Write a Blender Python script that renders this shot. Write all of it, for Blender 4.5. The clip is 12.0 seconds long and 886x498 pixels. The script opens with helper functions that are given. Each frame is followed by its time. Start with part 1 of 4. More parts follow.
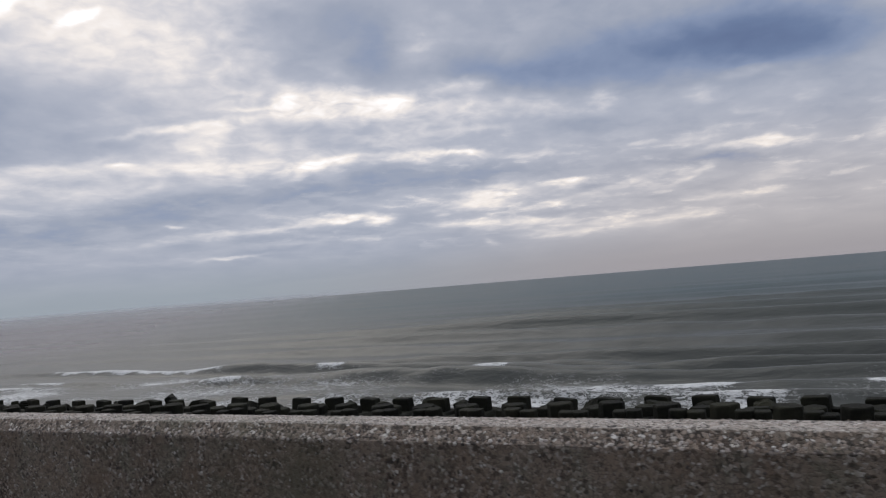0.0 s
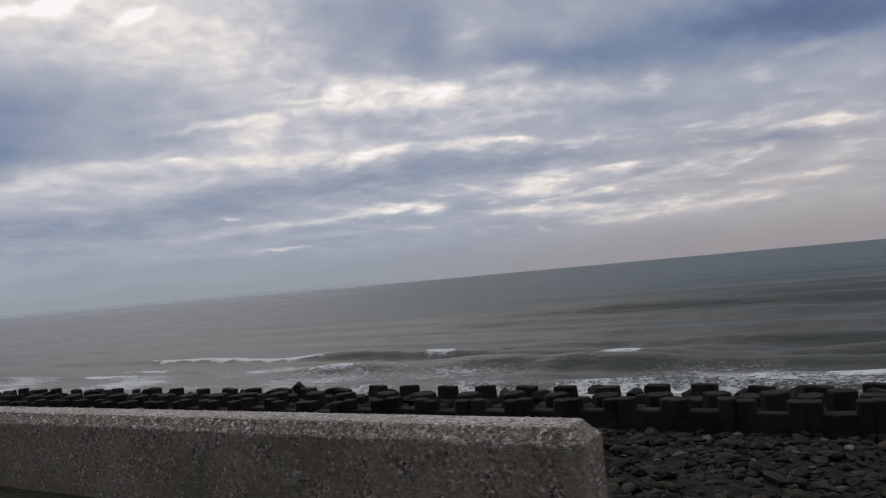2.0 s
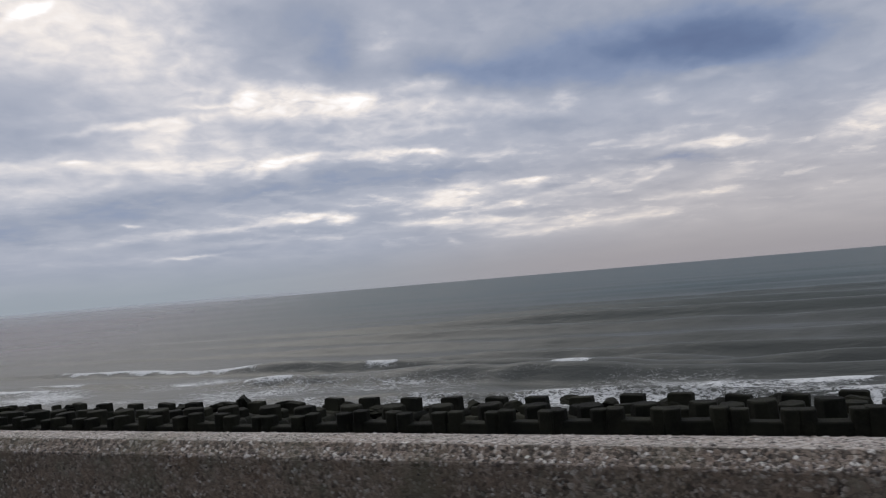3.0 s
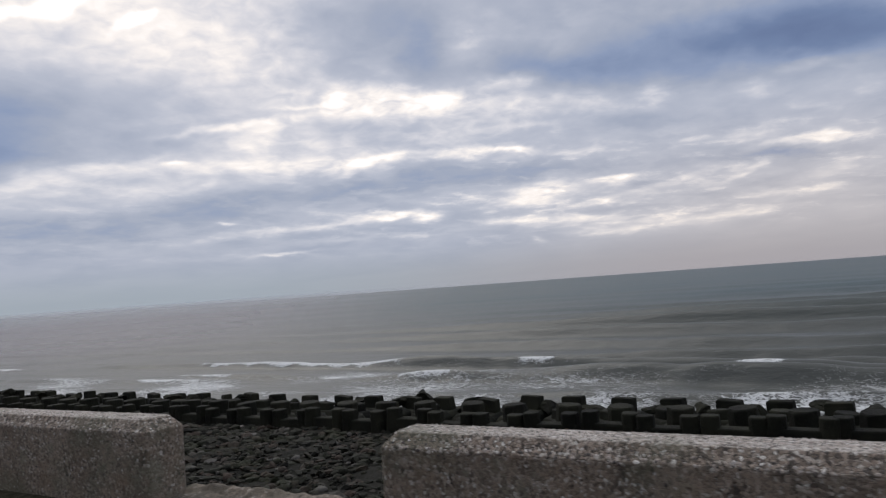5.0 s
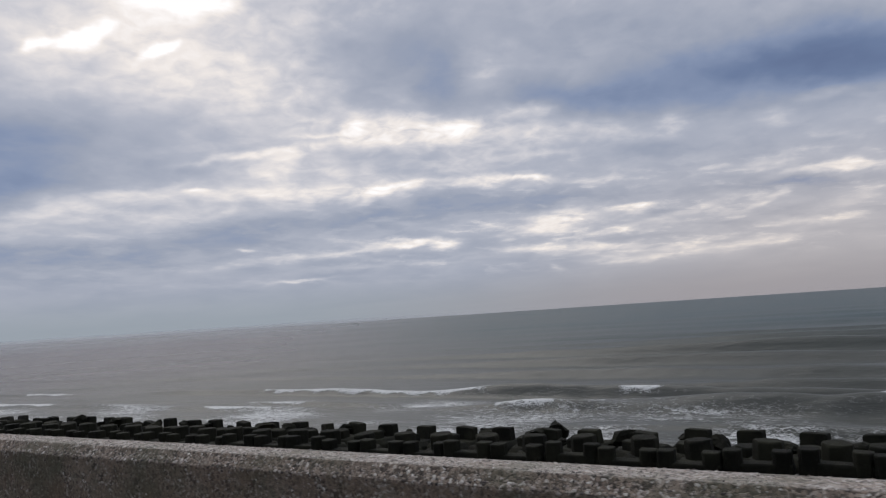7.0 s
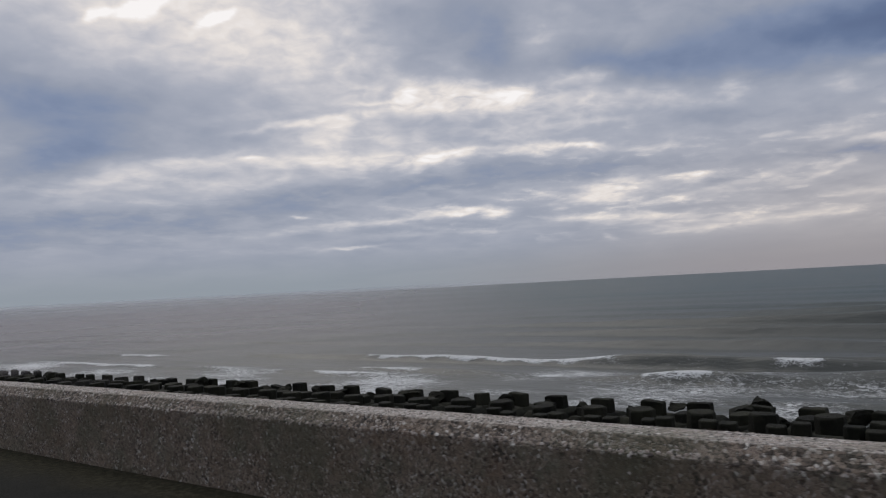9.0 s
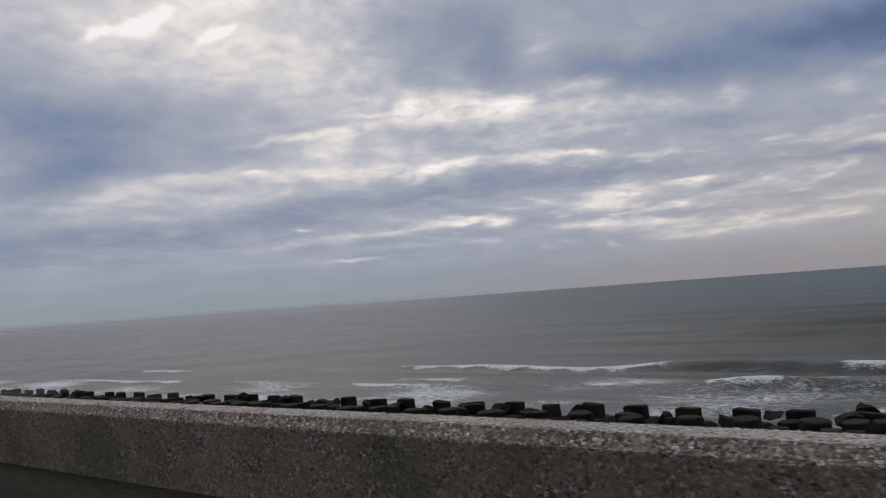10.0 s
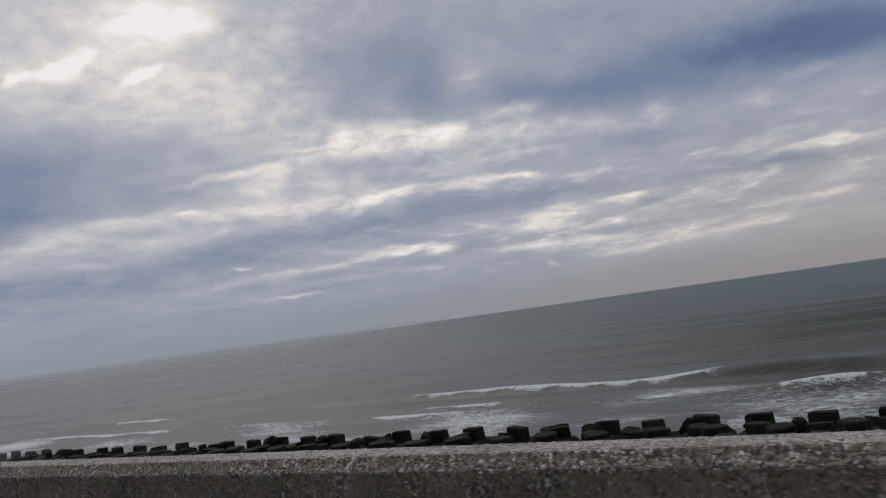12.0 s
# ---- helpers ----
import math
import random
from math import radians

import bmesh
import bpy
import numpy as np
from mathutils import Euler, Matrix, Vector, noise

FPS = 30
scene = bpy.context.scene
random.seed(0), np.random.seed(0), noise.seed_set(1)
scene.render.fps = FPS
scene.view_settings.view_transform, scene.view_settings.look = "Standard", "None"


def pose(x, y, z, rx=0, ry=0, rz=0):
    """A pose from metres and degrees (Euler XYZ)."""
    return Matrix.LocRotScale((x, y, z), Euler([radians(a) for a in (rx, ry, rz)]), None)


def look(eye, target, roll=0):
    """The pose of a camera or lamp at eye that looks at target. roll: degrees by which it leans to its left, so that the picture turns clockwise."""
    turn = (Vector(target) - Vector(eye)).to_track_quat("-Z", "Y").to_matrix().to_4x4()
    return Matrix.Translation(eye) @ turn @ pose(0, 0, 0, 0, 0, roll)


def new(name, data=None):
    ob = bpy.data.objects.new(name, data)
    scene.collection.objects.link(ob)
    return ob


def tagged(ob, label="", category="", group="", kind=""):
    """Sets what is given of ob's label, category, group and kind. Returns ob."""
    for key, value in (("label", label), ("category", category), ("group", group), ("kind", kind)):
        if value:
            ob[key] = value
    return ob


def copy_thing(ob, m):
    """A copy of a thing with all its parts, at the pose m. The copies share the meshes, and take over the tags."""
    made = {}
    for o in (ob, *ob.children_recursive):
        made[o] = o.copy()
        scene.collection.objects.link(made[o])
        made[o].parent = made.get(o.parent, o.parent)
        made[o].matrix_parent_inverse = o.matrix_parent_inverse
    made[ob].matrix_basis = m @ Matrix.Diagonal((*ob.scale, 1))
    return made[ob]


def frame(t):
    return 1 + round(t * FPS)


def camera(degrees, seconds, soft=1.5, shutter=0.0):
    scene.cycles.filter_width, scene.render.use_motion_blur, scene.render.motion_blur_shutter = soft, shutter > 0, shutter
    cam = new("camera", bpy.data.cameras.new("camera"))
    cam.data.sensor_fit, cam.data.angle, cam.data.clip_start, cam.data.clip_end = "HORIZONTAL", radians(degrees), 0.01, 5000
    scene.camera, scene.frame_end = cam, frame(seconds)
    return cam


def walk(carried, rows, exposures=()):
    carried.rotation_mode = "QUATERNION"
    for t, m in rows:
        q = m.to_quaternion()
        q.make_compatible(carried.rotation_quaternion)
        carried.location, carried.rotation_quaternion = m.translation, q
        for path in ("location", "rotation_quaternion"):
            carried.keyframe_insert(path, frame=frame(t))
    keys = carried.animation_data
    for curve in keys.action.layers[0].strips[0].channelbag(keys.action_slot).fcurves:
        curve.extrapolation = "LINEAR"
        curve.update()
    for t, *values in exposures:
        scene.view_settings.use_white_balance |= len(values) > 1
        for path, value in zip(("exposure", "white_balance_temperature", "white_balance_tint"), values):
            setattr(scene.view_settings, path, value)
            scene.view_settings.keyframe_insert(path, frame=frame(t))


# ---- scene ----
cam = camera(61.8, 12.0, soft=1.2, shutter=0.05)
PATH = [
    (0.0, pose(0.000, -0.012, 1.136, 92.77, 4.62, 27.09)),
    (0.1, pose(-0.483, -0.009, 1.147, 93.40, 4.66, 27.24)),
    (0.2, pose(-0.967, -0.005, 1.158, 94.04, 4.71, 26.79)),
    (0.3, pose(-1.450, -0.002, 1.170, 94.39, 4.75, 27.18)),
    (0.4, pose(-1.934, 0.002, 1.181, 94.54, 4.80, 28.08)),
    (0.5, pose(-2.417, 0.005, 1.192, 94.78, 4.84, 28.29)),
    (0.6, pose(-2.902, 0.004, 1.196, 95.40, 4.85, 28.46)),
    (0.7, pose(-3.386, 0.004, 1.199, 96.35, 4.95, 28.58)),
    (0.8, pose(-3.871, 0.003, 1.203, 96.63, 4.85, 28.29)),
    (0.9, pose(-4.355, 0.003, 1.206, 96.13, 4.40, 28.28)),
    (1.0, pose(-4.840, 0.002, 1.210, 95.33, 3.85, 27.83)),
    (1.1, pose(-5.329, 0.006, 1.210, 93.74, 3.70, 28.86)),
    (1.2, pose(-5.817, 0.010, 1.210, 93.60, 3.56, 29.12)),
    (1.3, pose(-6.306, 0.014, 1.210, 93.78, 3.41, 30.33)),
    (1.4, pose(-6.794, 0.018, 1.210, 92.84, 3.27, 30.09)),
    (1.5, pose(-7.283, 0.022, 1.210, 93.16, 3.12, 29.57)),
    (1.6, pose(-7.783, 0.018, 1.206, 93.96, 4.00, 29.63)),
    (1.7, pose(-8.283, 0.014, 1.202, 94.24, 4.40, 29.53)),
    (1.8, pose(-8.782, 0.010, 1.198, 93.92, 4.70, 30.53)),
    (1.9, pose(-9.282, 0.006, 1.194, 92.78, 5.00, 30.65)),
    (2.0, pose(-9.782, 0.002, 1.190, 92.19, 5.25, 31.13)),
    (2.1, pose(-10.291, 0.003, 1.190, 92.11, 5.36, 30.85)),
    (2.2, pose(-10.800, 0.004, 1.190, 91.47, 5.47, 29.87)),
    (2.3, pose(-11.308, 0.004, 1.191, 91.68, 5.57, 29.16)),
    (2.4, pose(-11.817, 0.005, 1.191, 91.93, 5.68, 29.00)),
    (2.5, pose(-12.326, 0.006, 1.191, 91.72, 5.79, 28.20)),
    (2.6, pose(-12.847, 0.007, 1.197, 91.41, 5.00, 26.20)),
    (2.7, pose(-13.369, 0.008, 1.201, 92.01, 4.30, 24.02)),
    (2.8, pose(-13.890, 0.009, 1.204, 91.76, 4.10, 23.62)),
    (2.9, pose(-14.412, 0.010, 1.209, 91.58, 4.40, 23.56)),
    (3.0, pose(-14.933, 0.011, 1.212, 92.46, 4.83, 24.20)),
    (3.1, pose(-15.453, 0.010, 1.214, 92.17, 5.12, 26.20)),
    (3.2, pose(-15.973, 0.010, 1.214, 91.07, 5.42, 28.09)),
    (4.8, pose(-24.516, 0.000, 1.194, 90.63, 2.67, 27.43)),
    (4.9, pose(-25.064, -0.001, 1.192, 91.63, 3.42, 28.71)),
    (5.0, pose(-25.611, -0.001, 1.191, 92.83, 4.17, 30.73)),
    (5.1, pose(-26.157, 0.000, 1.186, 93.36, 3.98, 31.58)),
    (5.2, pose(-26.704, 0.001, 1.182, 93.00, 3.79, 31.78)),
    (5.3, pose(-27.250, 0.003, 1.177, 92.70, 3.61, 32.09)),
    (5.4, pose(-27.797, 0.004, 1.173, 92.75, 3.42, 32.79)),
    (5.5, pose(-28.343, 0.005, 1.168, 92.74, 3.23, 31.98)),
    (5.6, pose(-28.904, 0.010, 1.168, 92.07, 3.57, 32.88)),
    (5.7, pose(-29.464, 0.016, 1.168, 91.84, 3.92, 32.09)),
    (5.8, pose(-30.025, 0.021, 1.170, 92.22, 4.26, 32.49)),
    (5.9, pose(-30.585, 0.027, 1.170, 91.41, 4.61, 32.49)),
    (6.0, pose(-31.146, 0.032, 1.170, 91.61, 4.95, 32.63)),
    (6.1, pose(-31.720, 0.026, 1.173, 92.18, 4.67, 32.44)),
    (6.2, pose(-32.295, 0.020, 1.176, 92.98, 4.38, 32.39)),
    (6.3, pose(-32.869, 0.015, 1.177, 94.10, 4.10, 31.99)),
    (6.4, pose(-33.444, 0.009, 1.180, 94.09, 3.81, 31.38)),
    (6.5, pose(-34.018, 0.003, 1.187, 94.34, 3.53, 32.21)),
    (6.6, pose(-34.591, 0.004, 1.190, 94.63, 3.52, 32.69)),
    (6.7, pose(-35.164, 0.006, 1.194, 94.72, 3.52, 32.46)),
    (8.3, pose(-44.517, 0.028, 1.222, 95.92, 4.08, 31.78)),
    (8.4, pose(-45.112, 0.029, 1.224, 95.78, 3.94, 31.73)),
    (8.5, pose(-45.708, 0.031, 1.225, 95.10, 3.79, 32.73)),
    (8.6, pose(-46.301, 0.025, 1.213, 94.75, 3.64, 34.07)),
    (8.7, pose(-46.895, 0.019, 1.201, 94.01, 3.50, 35.64)),
    (8.8, pose(-47.488, 0.013, 1.189, 93.24, 3.35, 35.85)),
    (8.9, pose(-48.082, 0.007, 1.177, 93.89, 3.21, 35.48)),
    (9.0, pose(-48.675, 0.001, 1.165, 92.83, 3.06, 36.00)),
    (9.1, pose(-49.278, 0.002, 1.159, 92.61, 3.42, 35.46)),
    (9.2, pose(-49.880, 0.002, 1.154, 92.48, 3.79, 36.38)),
    (9.3, pose(-50.483, 0.003, 1.148, 91.85, 4.15, 36.84)),
    (9.4, pose(-51.085, 0.003, 1.143, 92.32, 4.52, 37.29)),
    (9.5, pose(-51.688, 0.004, 1.137, 92.67, 4.88, 37.64)),
    (9.6, pose(-52.298, 0.000, 1.137, 92.95, 4.75, 37.50)),
    (9.7, pose(-52.909, -0.004, 1.136, 92.70, 4.62, 36.46)),
    (9.8, pose(-53.519, -0.007, 1.136, 92.73, 4.48, 36.15)),
    (9.9, pose(-54.130, -0.011, 1.135, 92.79, 4.35, 36.07)),
    (10.0, pose(-54.740, -0.015, 1.135, 93.63, 4.22, 36.34)),
    (10.1, pose(-55.356, -0.019, 1.129, 93.83, 4.42, 36.65)),
    (10.2, pose(-55.972, -0.023, 1.124, 93.79, 4.62, 36.11)),
    (10.3, pose(-56.589, -0.027, 1.118, 93.85, 4.83, 36.20)),
    (10.4, pose(-57.205, -0.031, 1.113, 93.86, 5.03, 37.09)),
    (10.5, pose(-57.821, -0.035, 1.107, 93.25, 5.23, 37.06)),
    (10.6, pose(-58.439, -0.031, 1.109, 93.05, 6.09, 36.36)),
    (10.7, pose(-59.057, -0.028, 1.111, 92.78, 6.95, 36.56)),
    (10.8, pose(-59.675, -0.024, 1.112, 91.35, 7.82, 35.56)),
    (10.9, pose(-60.293, -0.021, 1.114, 91.34, 8.68, 34.56)),
    (11.0, pose(-60.911, -0.017, 1.116, 91.87, 9.54, 34.70)),
    (11.1, pose(-61.531, -0.017, 1.120, 92.99, 8.60, 34.42)),
    (11.2, pose(-62.151, -0.018, 1.123, 94.91, 7.60, 33.62)),
    (11.3, pose(-62.771, -0.018, 1.127, 95.86, 6.60, 32.89)),
    (11.4, pose(-63.391, -0.019, 1.130, 94.88, 7.80, 33.48)),
    (11.5, pose(-64.011, -0.019, 1.134, 94.90, 9.23, 35.41)),
    (11.6, pose(-64.631, -0.017, 1.134, 94.60, 9.00, 35.72)),
    (11.7, pose(-65.251, -0.014, 1.135, 94.64, 8.76, 35.34)),
    (11.8, pose(-65.872, -0.012, 1.135, 94.73, 8.53, 33.45)),
    (11.9, pose(-66.492, -0.009, 1.136, 95.58, 8.29, 32.72)),
    (12.0, pose(-67.112, -0.007, 1.136, 95.37, 8.06, 32.13)),
]
EXPOSURE = [(0.0, 0.12), (1.0, 0.0), (2.0, -0.05), (3.0, 0.1), (5.0, 0.26), (5.5, 0.16), (6.5, 0.1), (8.5, -0.04), (9.5, -0.1), (10.5, -0.11), (11.5, -0.14), (12.0, -0.2)]
walk(cam, PATH, EXPOSURE)

# ---- light ----
def lin(r, g, b):
    """Linear colour from a display colour of 0 to 255."""
    return tuple(((c / 255 + 0.055) / 1.055) ** 2.4 if c > 10 else c / 255 / 12.92 for c in (r, g, b)) + (1.0,)


class Nodes:
    """Short hand for node trees."""

    def __init__(self, tree):
        self.tree = tree
        tree.nodes.clear()

    def add(self, kind, **kw):
        n = self.tree.nodes.new(kind)
        for k, v in kw.items():
            setattr(n, k, v)
        return n

    def put(self, socket, value):
        if hasattr(value, "is_output"):
            self.tree.links.new(value, socket)
        else:
            socket.default_value = value

    def math(self, op, a, b=0.0, c=0.0, clamp=False):
        n = self.add("ShaderNodeMath", operation=op, use_clamp=clamp)
        for s, v in zip(n.inputs, (a, b, c)):
            self.put(s, v)
        return n.outputs[0]

    def vec(self, op, a, b=(0, 0, 0), c=(0, 0, 0)):
        n = self.add("ShaderNodeVectorMath", operation=op)
        self.put(n.inputs[0], a)
        self.put(n.inputs[1], b)
        if op == "MULTIPLY_ADD":
            self.put(n.inputs[2], c)
        return n.outputs["Value" if op in ("DOT_PRODUCT", "LENGTH") else "Vector"]

    def noise(self, vector, scale, detail=4.0, rough=0.5, distort=0.0, colour=False):
        n = self.add("ShaderNodeTexNoise")
        self.put(n.inputs["Vector"], vector)
        for k, v in (("Scale", scale), ("Detail", detail), ("Roughness", rough), ("Distortion", distort)):
            self.put(n.inputs[k], v)
        return n.outputs["Color" if colour else "Fac"]

    def remap(self, v, a, b, lo=0.0, hi=1.0, smooth=True):
        n = self.add("ShaderNodeMapRange", interpolation_type="SMOOTHSTEP" if smooth else "LINEAR")
        for s, x in zip(n.inputs, (v, a, b, lo, hi)):
            self.put(s, x)
        return n.outputs[0]

    def mix(self, f, a, b, blend="MIX"):
        n = self.add("ShaderNodeMix", data_type="RGBA", blend_type=blend)
        self.put(n.inputs[0], f)
        self.put(n.inputs[6], a)
        self.put(n.inputs[7], b)
        return n.outputs[2]

    def ramp(self, v, stops):
        n = self.add("ShaderNodeValToRGB")
        while len(n.color_ramp.elements) < len(stops):
            n.color_ramp.elements.new(0.5)
        for e, (p, c) in zip(n.color_ramp.elements, stops):
            e.position, e.color = p, c
        self.put(n.inputs[0], v)
        return n.outputs[0]

    def bump(self, height, strength, distance):
        n = self.add("ShaderNodeBump")
        self.put(n.inputs["Height"], height)
        self.put(n.inputs["Strength"], strength)
        self.put(n.inputs["Distance"], distance)
        return n.outputs[0]


SUN_AZ, SUN_EL = 58.0, 52.0       # degrees left of the sea's direction, and up


def make_sky():
    """A broken overcast: bluish undersides, warm bright breaks, haze over the horizon, the veiled sun up on the seaward side."""
    world = bpy.data.worlds.new("sky")
    scene.world = world
    world.use_nodes = True
    g = Nodes(world.node_tree)
    way = g.add("ShaderNodeTexCoord").outputs["Generated"]
    sep = g.add("ShaderNodeSeparateXYZ")
    g.put(sep.inputs[0], way)
    x, y, z = sep.outputs
    az = g.math("MULTIPLY", g.math("ARCTAN2", g.math("MULTIPLY", x, -1.0), y), 57.2958)
    el = g.math("MULTIPLY", g.math("ARCSINE", z), 57.2958)
    up = g.math("MAXIMUM", el, 0.0)
    comb = g.add("ShaderNodeCombineXYZ")
    g.put(comb.inputs[0], az)
    g.put(comb.inputs[1], el)
    flat = comb.outputs[0]
    comb = g.add("ShaderNodeCombineXYZ")
    g.put(comb.inputs[0], g.math("MULTIPLY", az, 0.14))
    g.put(comb.inputs[1], g.math("MULTIPLY", g.math("SQRT", g.math("ADD", up, 0.3)), 2.0))
    layer = comb.outputs[0]
    bend = g.vec("SUBTRACT", g.noise(layer, 1.0, 4.0, 0.55, colour=True), (0.5, 0.5, 0.5))
    fine = g.vec("SUBTRACT", g.noise(layer, 3.2, 3.0, 0.5, colour=True), (0.5, 0.5, 0.5))
    spot = g.vec("MULTIPLY_ADD", bend, (3.6, 1.1, 0), flat)
    spot = g.vec("MULTIPLY_ADD", fine, (2.2, 0.8, 0), spot)
    total = [g.math("MULTIPLY_ADD", g.remap(up, 2, 9), 0.05, 0.585)]

    def cloud(a, e, wide, high, amount, edge=1.0, lean=0.0):
        """A soft patch: where, half sizes in degrees, how much brighter or darker, how firm its edge, and how far it climbs to its left per degree."""
        n = g.add("ShaderNodeMapping", vector_type="TEXTURE")
        g.put(n.inputs["Vector"], field[0])
        for k, v in (("Location", (a, e, 0)), ("Rotation", (0, 0, math.atan(lean))), ("Scale", (wide, high, 1))):
            n.inputs[k].default_value = v
        far = g.math("POWER", g.vec("LENGTH", n.outputs[0]), 2 * edge)
        total[0] = g.math("MULTIPLY_ADD", g.math("POWER", 0.36788, far), amount, total[0])
        count[0] += 1
        if count[0] % 20 == 0:          # keeps the tree in one long line
            field[0] = g.vec("MULTIPLY_ADD", total[0], (1e-6, 1e-6, 0), spot)

    field, count = [spot], [0]
    # the veiled sun's glow and its torn rims
    cloud(50.5, 23.7, 3.7, 1.31, 0.34, 1.2, -0.06)
    cloud(60.4, 19.9, 1.1, 0.33, 0.26, 1.2, -0.31)
    cloud(57.4, 20.8, 2.1, 0.59, 0.26, 1.4, -0.53)
    cloud(52.3, 20.3, 1.2, 0.50, 0.32, 1.2, -0.43)
    cloud(55.7, 21.5, 12.5, 4.09, 0.15, 1.0, -0.08)
    cloud(45.1, 23.6, 3.0, 0.85, -0.08, 1.0, -0.02)
    # light grey and blue fields, upper left
    cloud(47.0, 18.0, 9.6, 3.22, 0.13, 1.0, -0.01)
    cloud(35.1, 20.1, 5.4, 3.26, -0.10, 1.0, 0.05)
    cloud(38.0, 17.1, 5.3, 1.46, -0.06, 1.0, -0.06)
    cloud(62.0, 13.3, 5.7, 2.43, -0.13, 1.3, 0.06)
    cloud(63.1, 10.3, 4.3, 1.12, -0.14, 1.3, -0.20)
    cloud(54.4, 14.2, 6.9, 1.79, -0.05, 1.0, -0.13)
    cloud(51.4, 11.7, 6.4, 0.90, -0.06, 1.0, -0.10)
    # long banks across the left half
    cloud(59.0, 8.9, 5.3, 0.66, 0.10, 1.1, -0.18)
    cloud(51.4, 9.9, 6.7, 0.53, 0.11, 1.1, -0.02)
    cloud(50.6, 10.1, 1.2, 0.21, 0.14, 1.0, 0.01)
    cloud(41.9, 9.9, 5.2, 0.51, 0.10, 1.3, -0.01)
    cloud(55.7, 7.9, 10.0, 1.04, 0.07, 1.0, -0.09)
    cloud(46.4, 12.8, 4.6, 0.33, 0.14, 1.3, -0.13)
    cloud(44.1, 12.1, 2.1, 1.01, 0.15, 1.4, -0.17)
    cloud(40.4, 14.2, 2.0, 0.17, 0.10, 1.0, -0.02)
    cloud(41.4, 11.1, 4.8, 0.85, 0.09, 1.0, -0.06)
    cloud(38.2, 14.3, 1.1, 0.72, 0.14, 1.6, -0.52)
    cloud(34.8, 14.3, 5.3, 1.19, 0.13, 1.6, 0.05)
    cloud(36.1, 12.0, 4.2, 0.95, -0.07, 1.3, 0.05)
    cloud(37.1, 9.5, 1.7, 0.48, 0.19, 1.4, -0.24)
    cloud(34.7, 10.1, 3.1, 0.35, 0.12, 1.3, -0.04)
    cloud(39.9, 7.7, 9.9, 0.95, -0.10, 1.4, -0.05)
    cloud(47.9, 6.8, 4.9, 0.67, -0.06, 1.0, -0.07)
    cloud(60.4, 5.5, 8.2, 1.39, -0.10, 1.4, 0.00)
    cloud(46.7, 5.7, 0.6, 0.25, 0.20, 1.2, 0.04)
    cloud(44.3, 4.9, 6.7, 0.30, 0.08, 1.1, -0.05)
    cloud(34.3, 5.6, 2.4, 0.35, 0.23, 1.4, 0.01)
    cloud(38.7, 5.2, 4.8, 0.26, 0.10, 1.3, -0.04)
    cloud(42.2, 3.2, 2.2, 0.17, 0.16, 1.3, -0.04)
    cloud(45.6, 3.1, 3.3, 0.30, 0.05, 1.0, 0.00)
    cloud(61.5, 4.4, 2.3, 0.50, 0.04, 1.0, 0.03)
    cloud(38.8, 4.0, 3.9, 0.22, 0.07, 1.0, -0.02)
    # the dark blue streak and what lies above it
    cloud(10.9, 15.6, 10.1, 2.34, -0.15, 1.3, 0.01)
    cloud(2.1, 15.7, 6.1, 2.38, -0.19, 1.3, 0.06)
    cloud(17.4, 14.9, 5.4, 1.06, -0.08, 1.4, 0.08)
    cloud(14.1, 19.8, 10.4, 1.92, -0.05, 1.0, 0.17)
    cloud(30.8, 17.5, 2.7, 2.91, -0.11, 1.3, 0.07)
    cloud(27.9, 18.6, 1.9, 2.26, 0.06, 1.3, 0.09)
    cloud(25.1, 16.4, 4.8, 1.08, -0.10, 1.4, 0.10)
    cloud(4.1, 19.2, 5.6, 1.07, -0.02, 1.0, 0.23)
    # rounded heads below it
    cloud(35.7, 11.9, 17.2, 5.15, 0.07, 1.3, 0.01)
    cloud(7.1, 11.2, 8.0, 1.75, -0.03, 1.0, 0.05)
    cloud(15.6, 16.3, 10.7, 2.20, -0.06, 1.3, 0.03)
    cloud(39.8, 16.3, 8.7, 1.25, 0.04, 1.0, -0.02)
    cloud(30.2, 14.0, 2.5, 1.19, 0.13, 1.6, 0.07)
    cloud(24.3, 15.0, 1.5, 0.67, 0.09, 1.6, 0.10)
    cloud(21.8, 13.4, 10.2, 1.34, 0.06, 1.3, 0.11)
    cloud(13.1, 12.8, 1.5, 0.68, 0.11, 1.6, 0.04)
    cloud(6.8, 12.3, 1.4, 0.69, 0.08, 1.6, 0.06)
    cloud(3.8, 13.2, 1.6, 0.45, 0.09, 1.6, -0.02)
    cloud(2.9, 11.0, 4.4, 1.34, 0.04, 1.4, 0.07)
    cloud(10.2, 11.1, 11.4, 1.11, -0.03, 1.0, 0.06)
    cloud(17.3, 11.5, 7.4, 0.66, -0.05, 1.3, 0.12)
    # thin banks over the right half
    cloud(28.3, 10.0, 3.5, 0.39, 0.14, 1.4, 0.03)
    cloud(24.5, 9.9, 1.7, 0.21, 0.15, 1.3, 0.09)
    cloud(20.5, 9.4, 3.0, 0.25, 0.09, 1.3, 0.05)
    cloud(24.2, 11.8, 3.9, 0.43, 0.06, 1.0, -0.00)
    cloud(28.8, 8.4, 8.3, 1.13, -0.11, 1.5, 0.03)
    cloud(20.6, 8.3, 3.8, 0.42, -0.08, 1.0, -0.00)
    cloud(10.7, 9.4, 1.0, 0.20, 0.12, 1.3, 0.03)
    cloud(7.7, 9.1, 2.3, 0.55, 0.13, 1.5, -0.02)
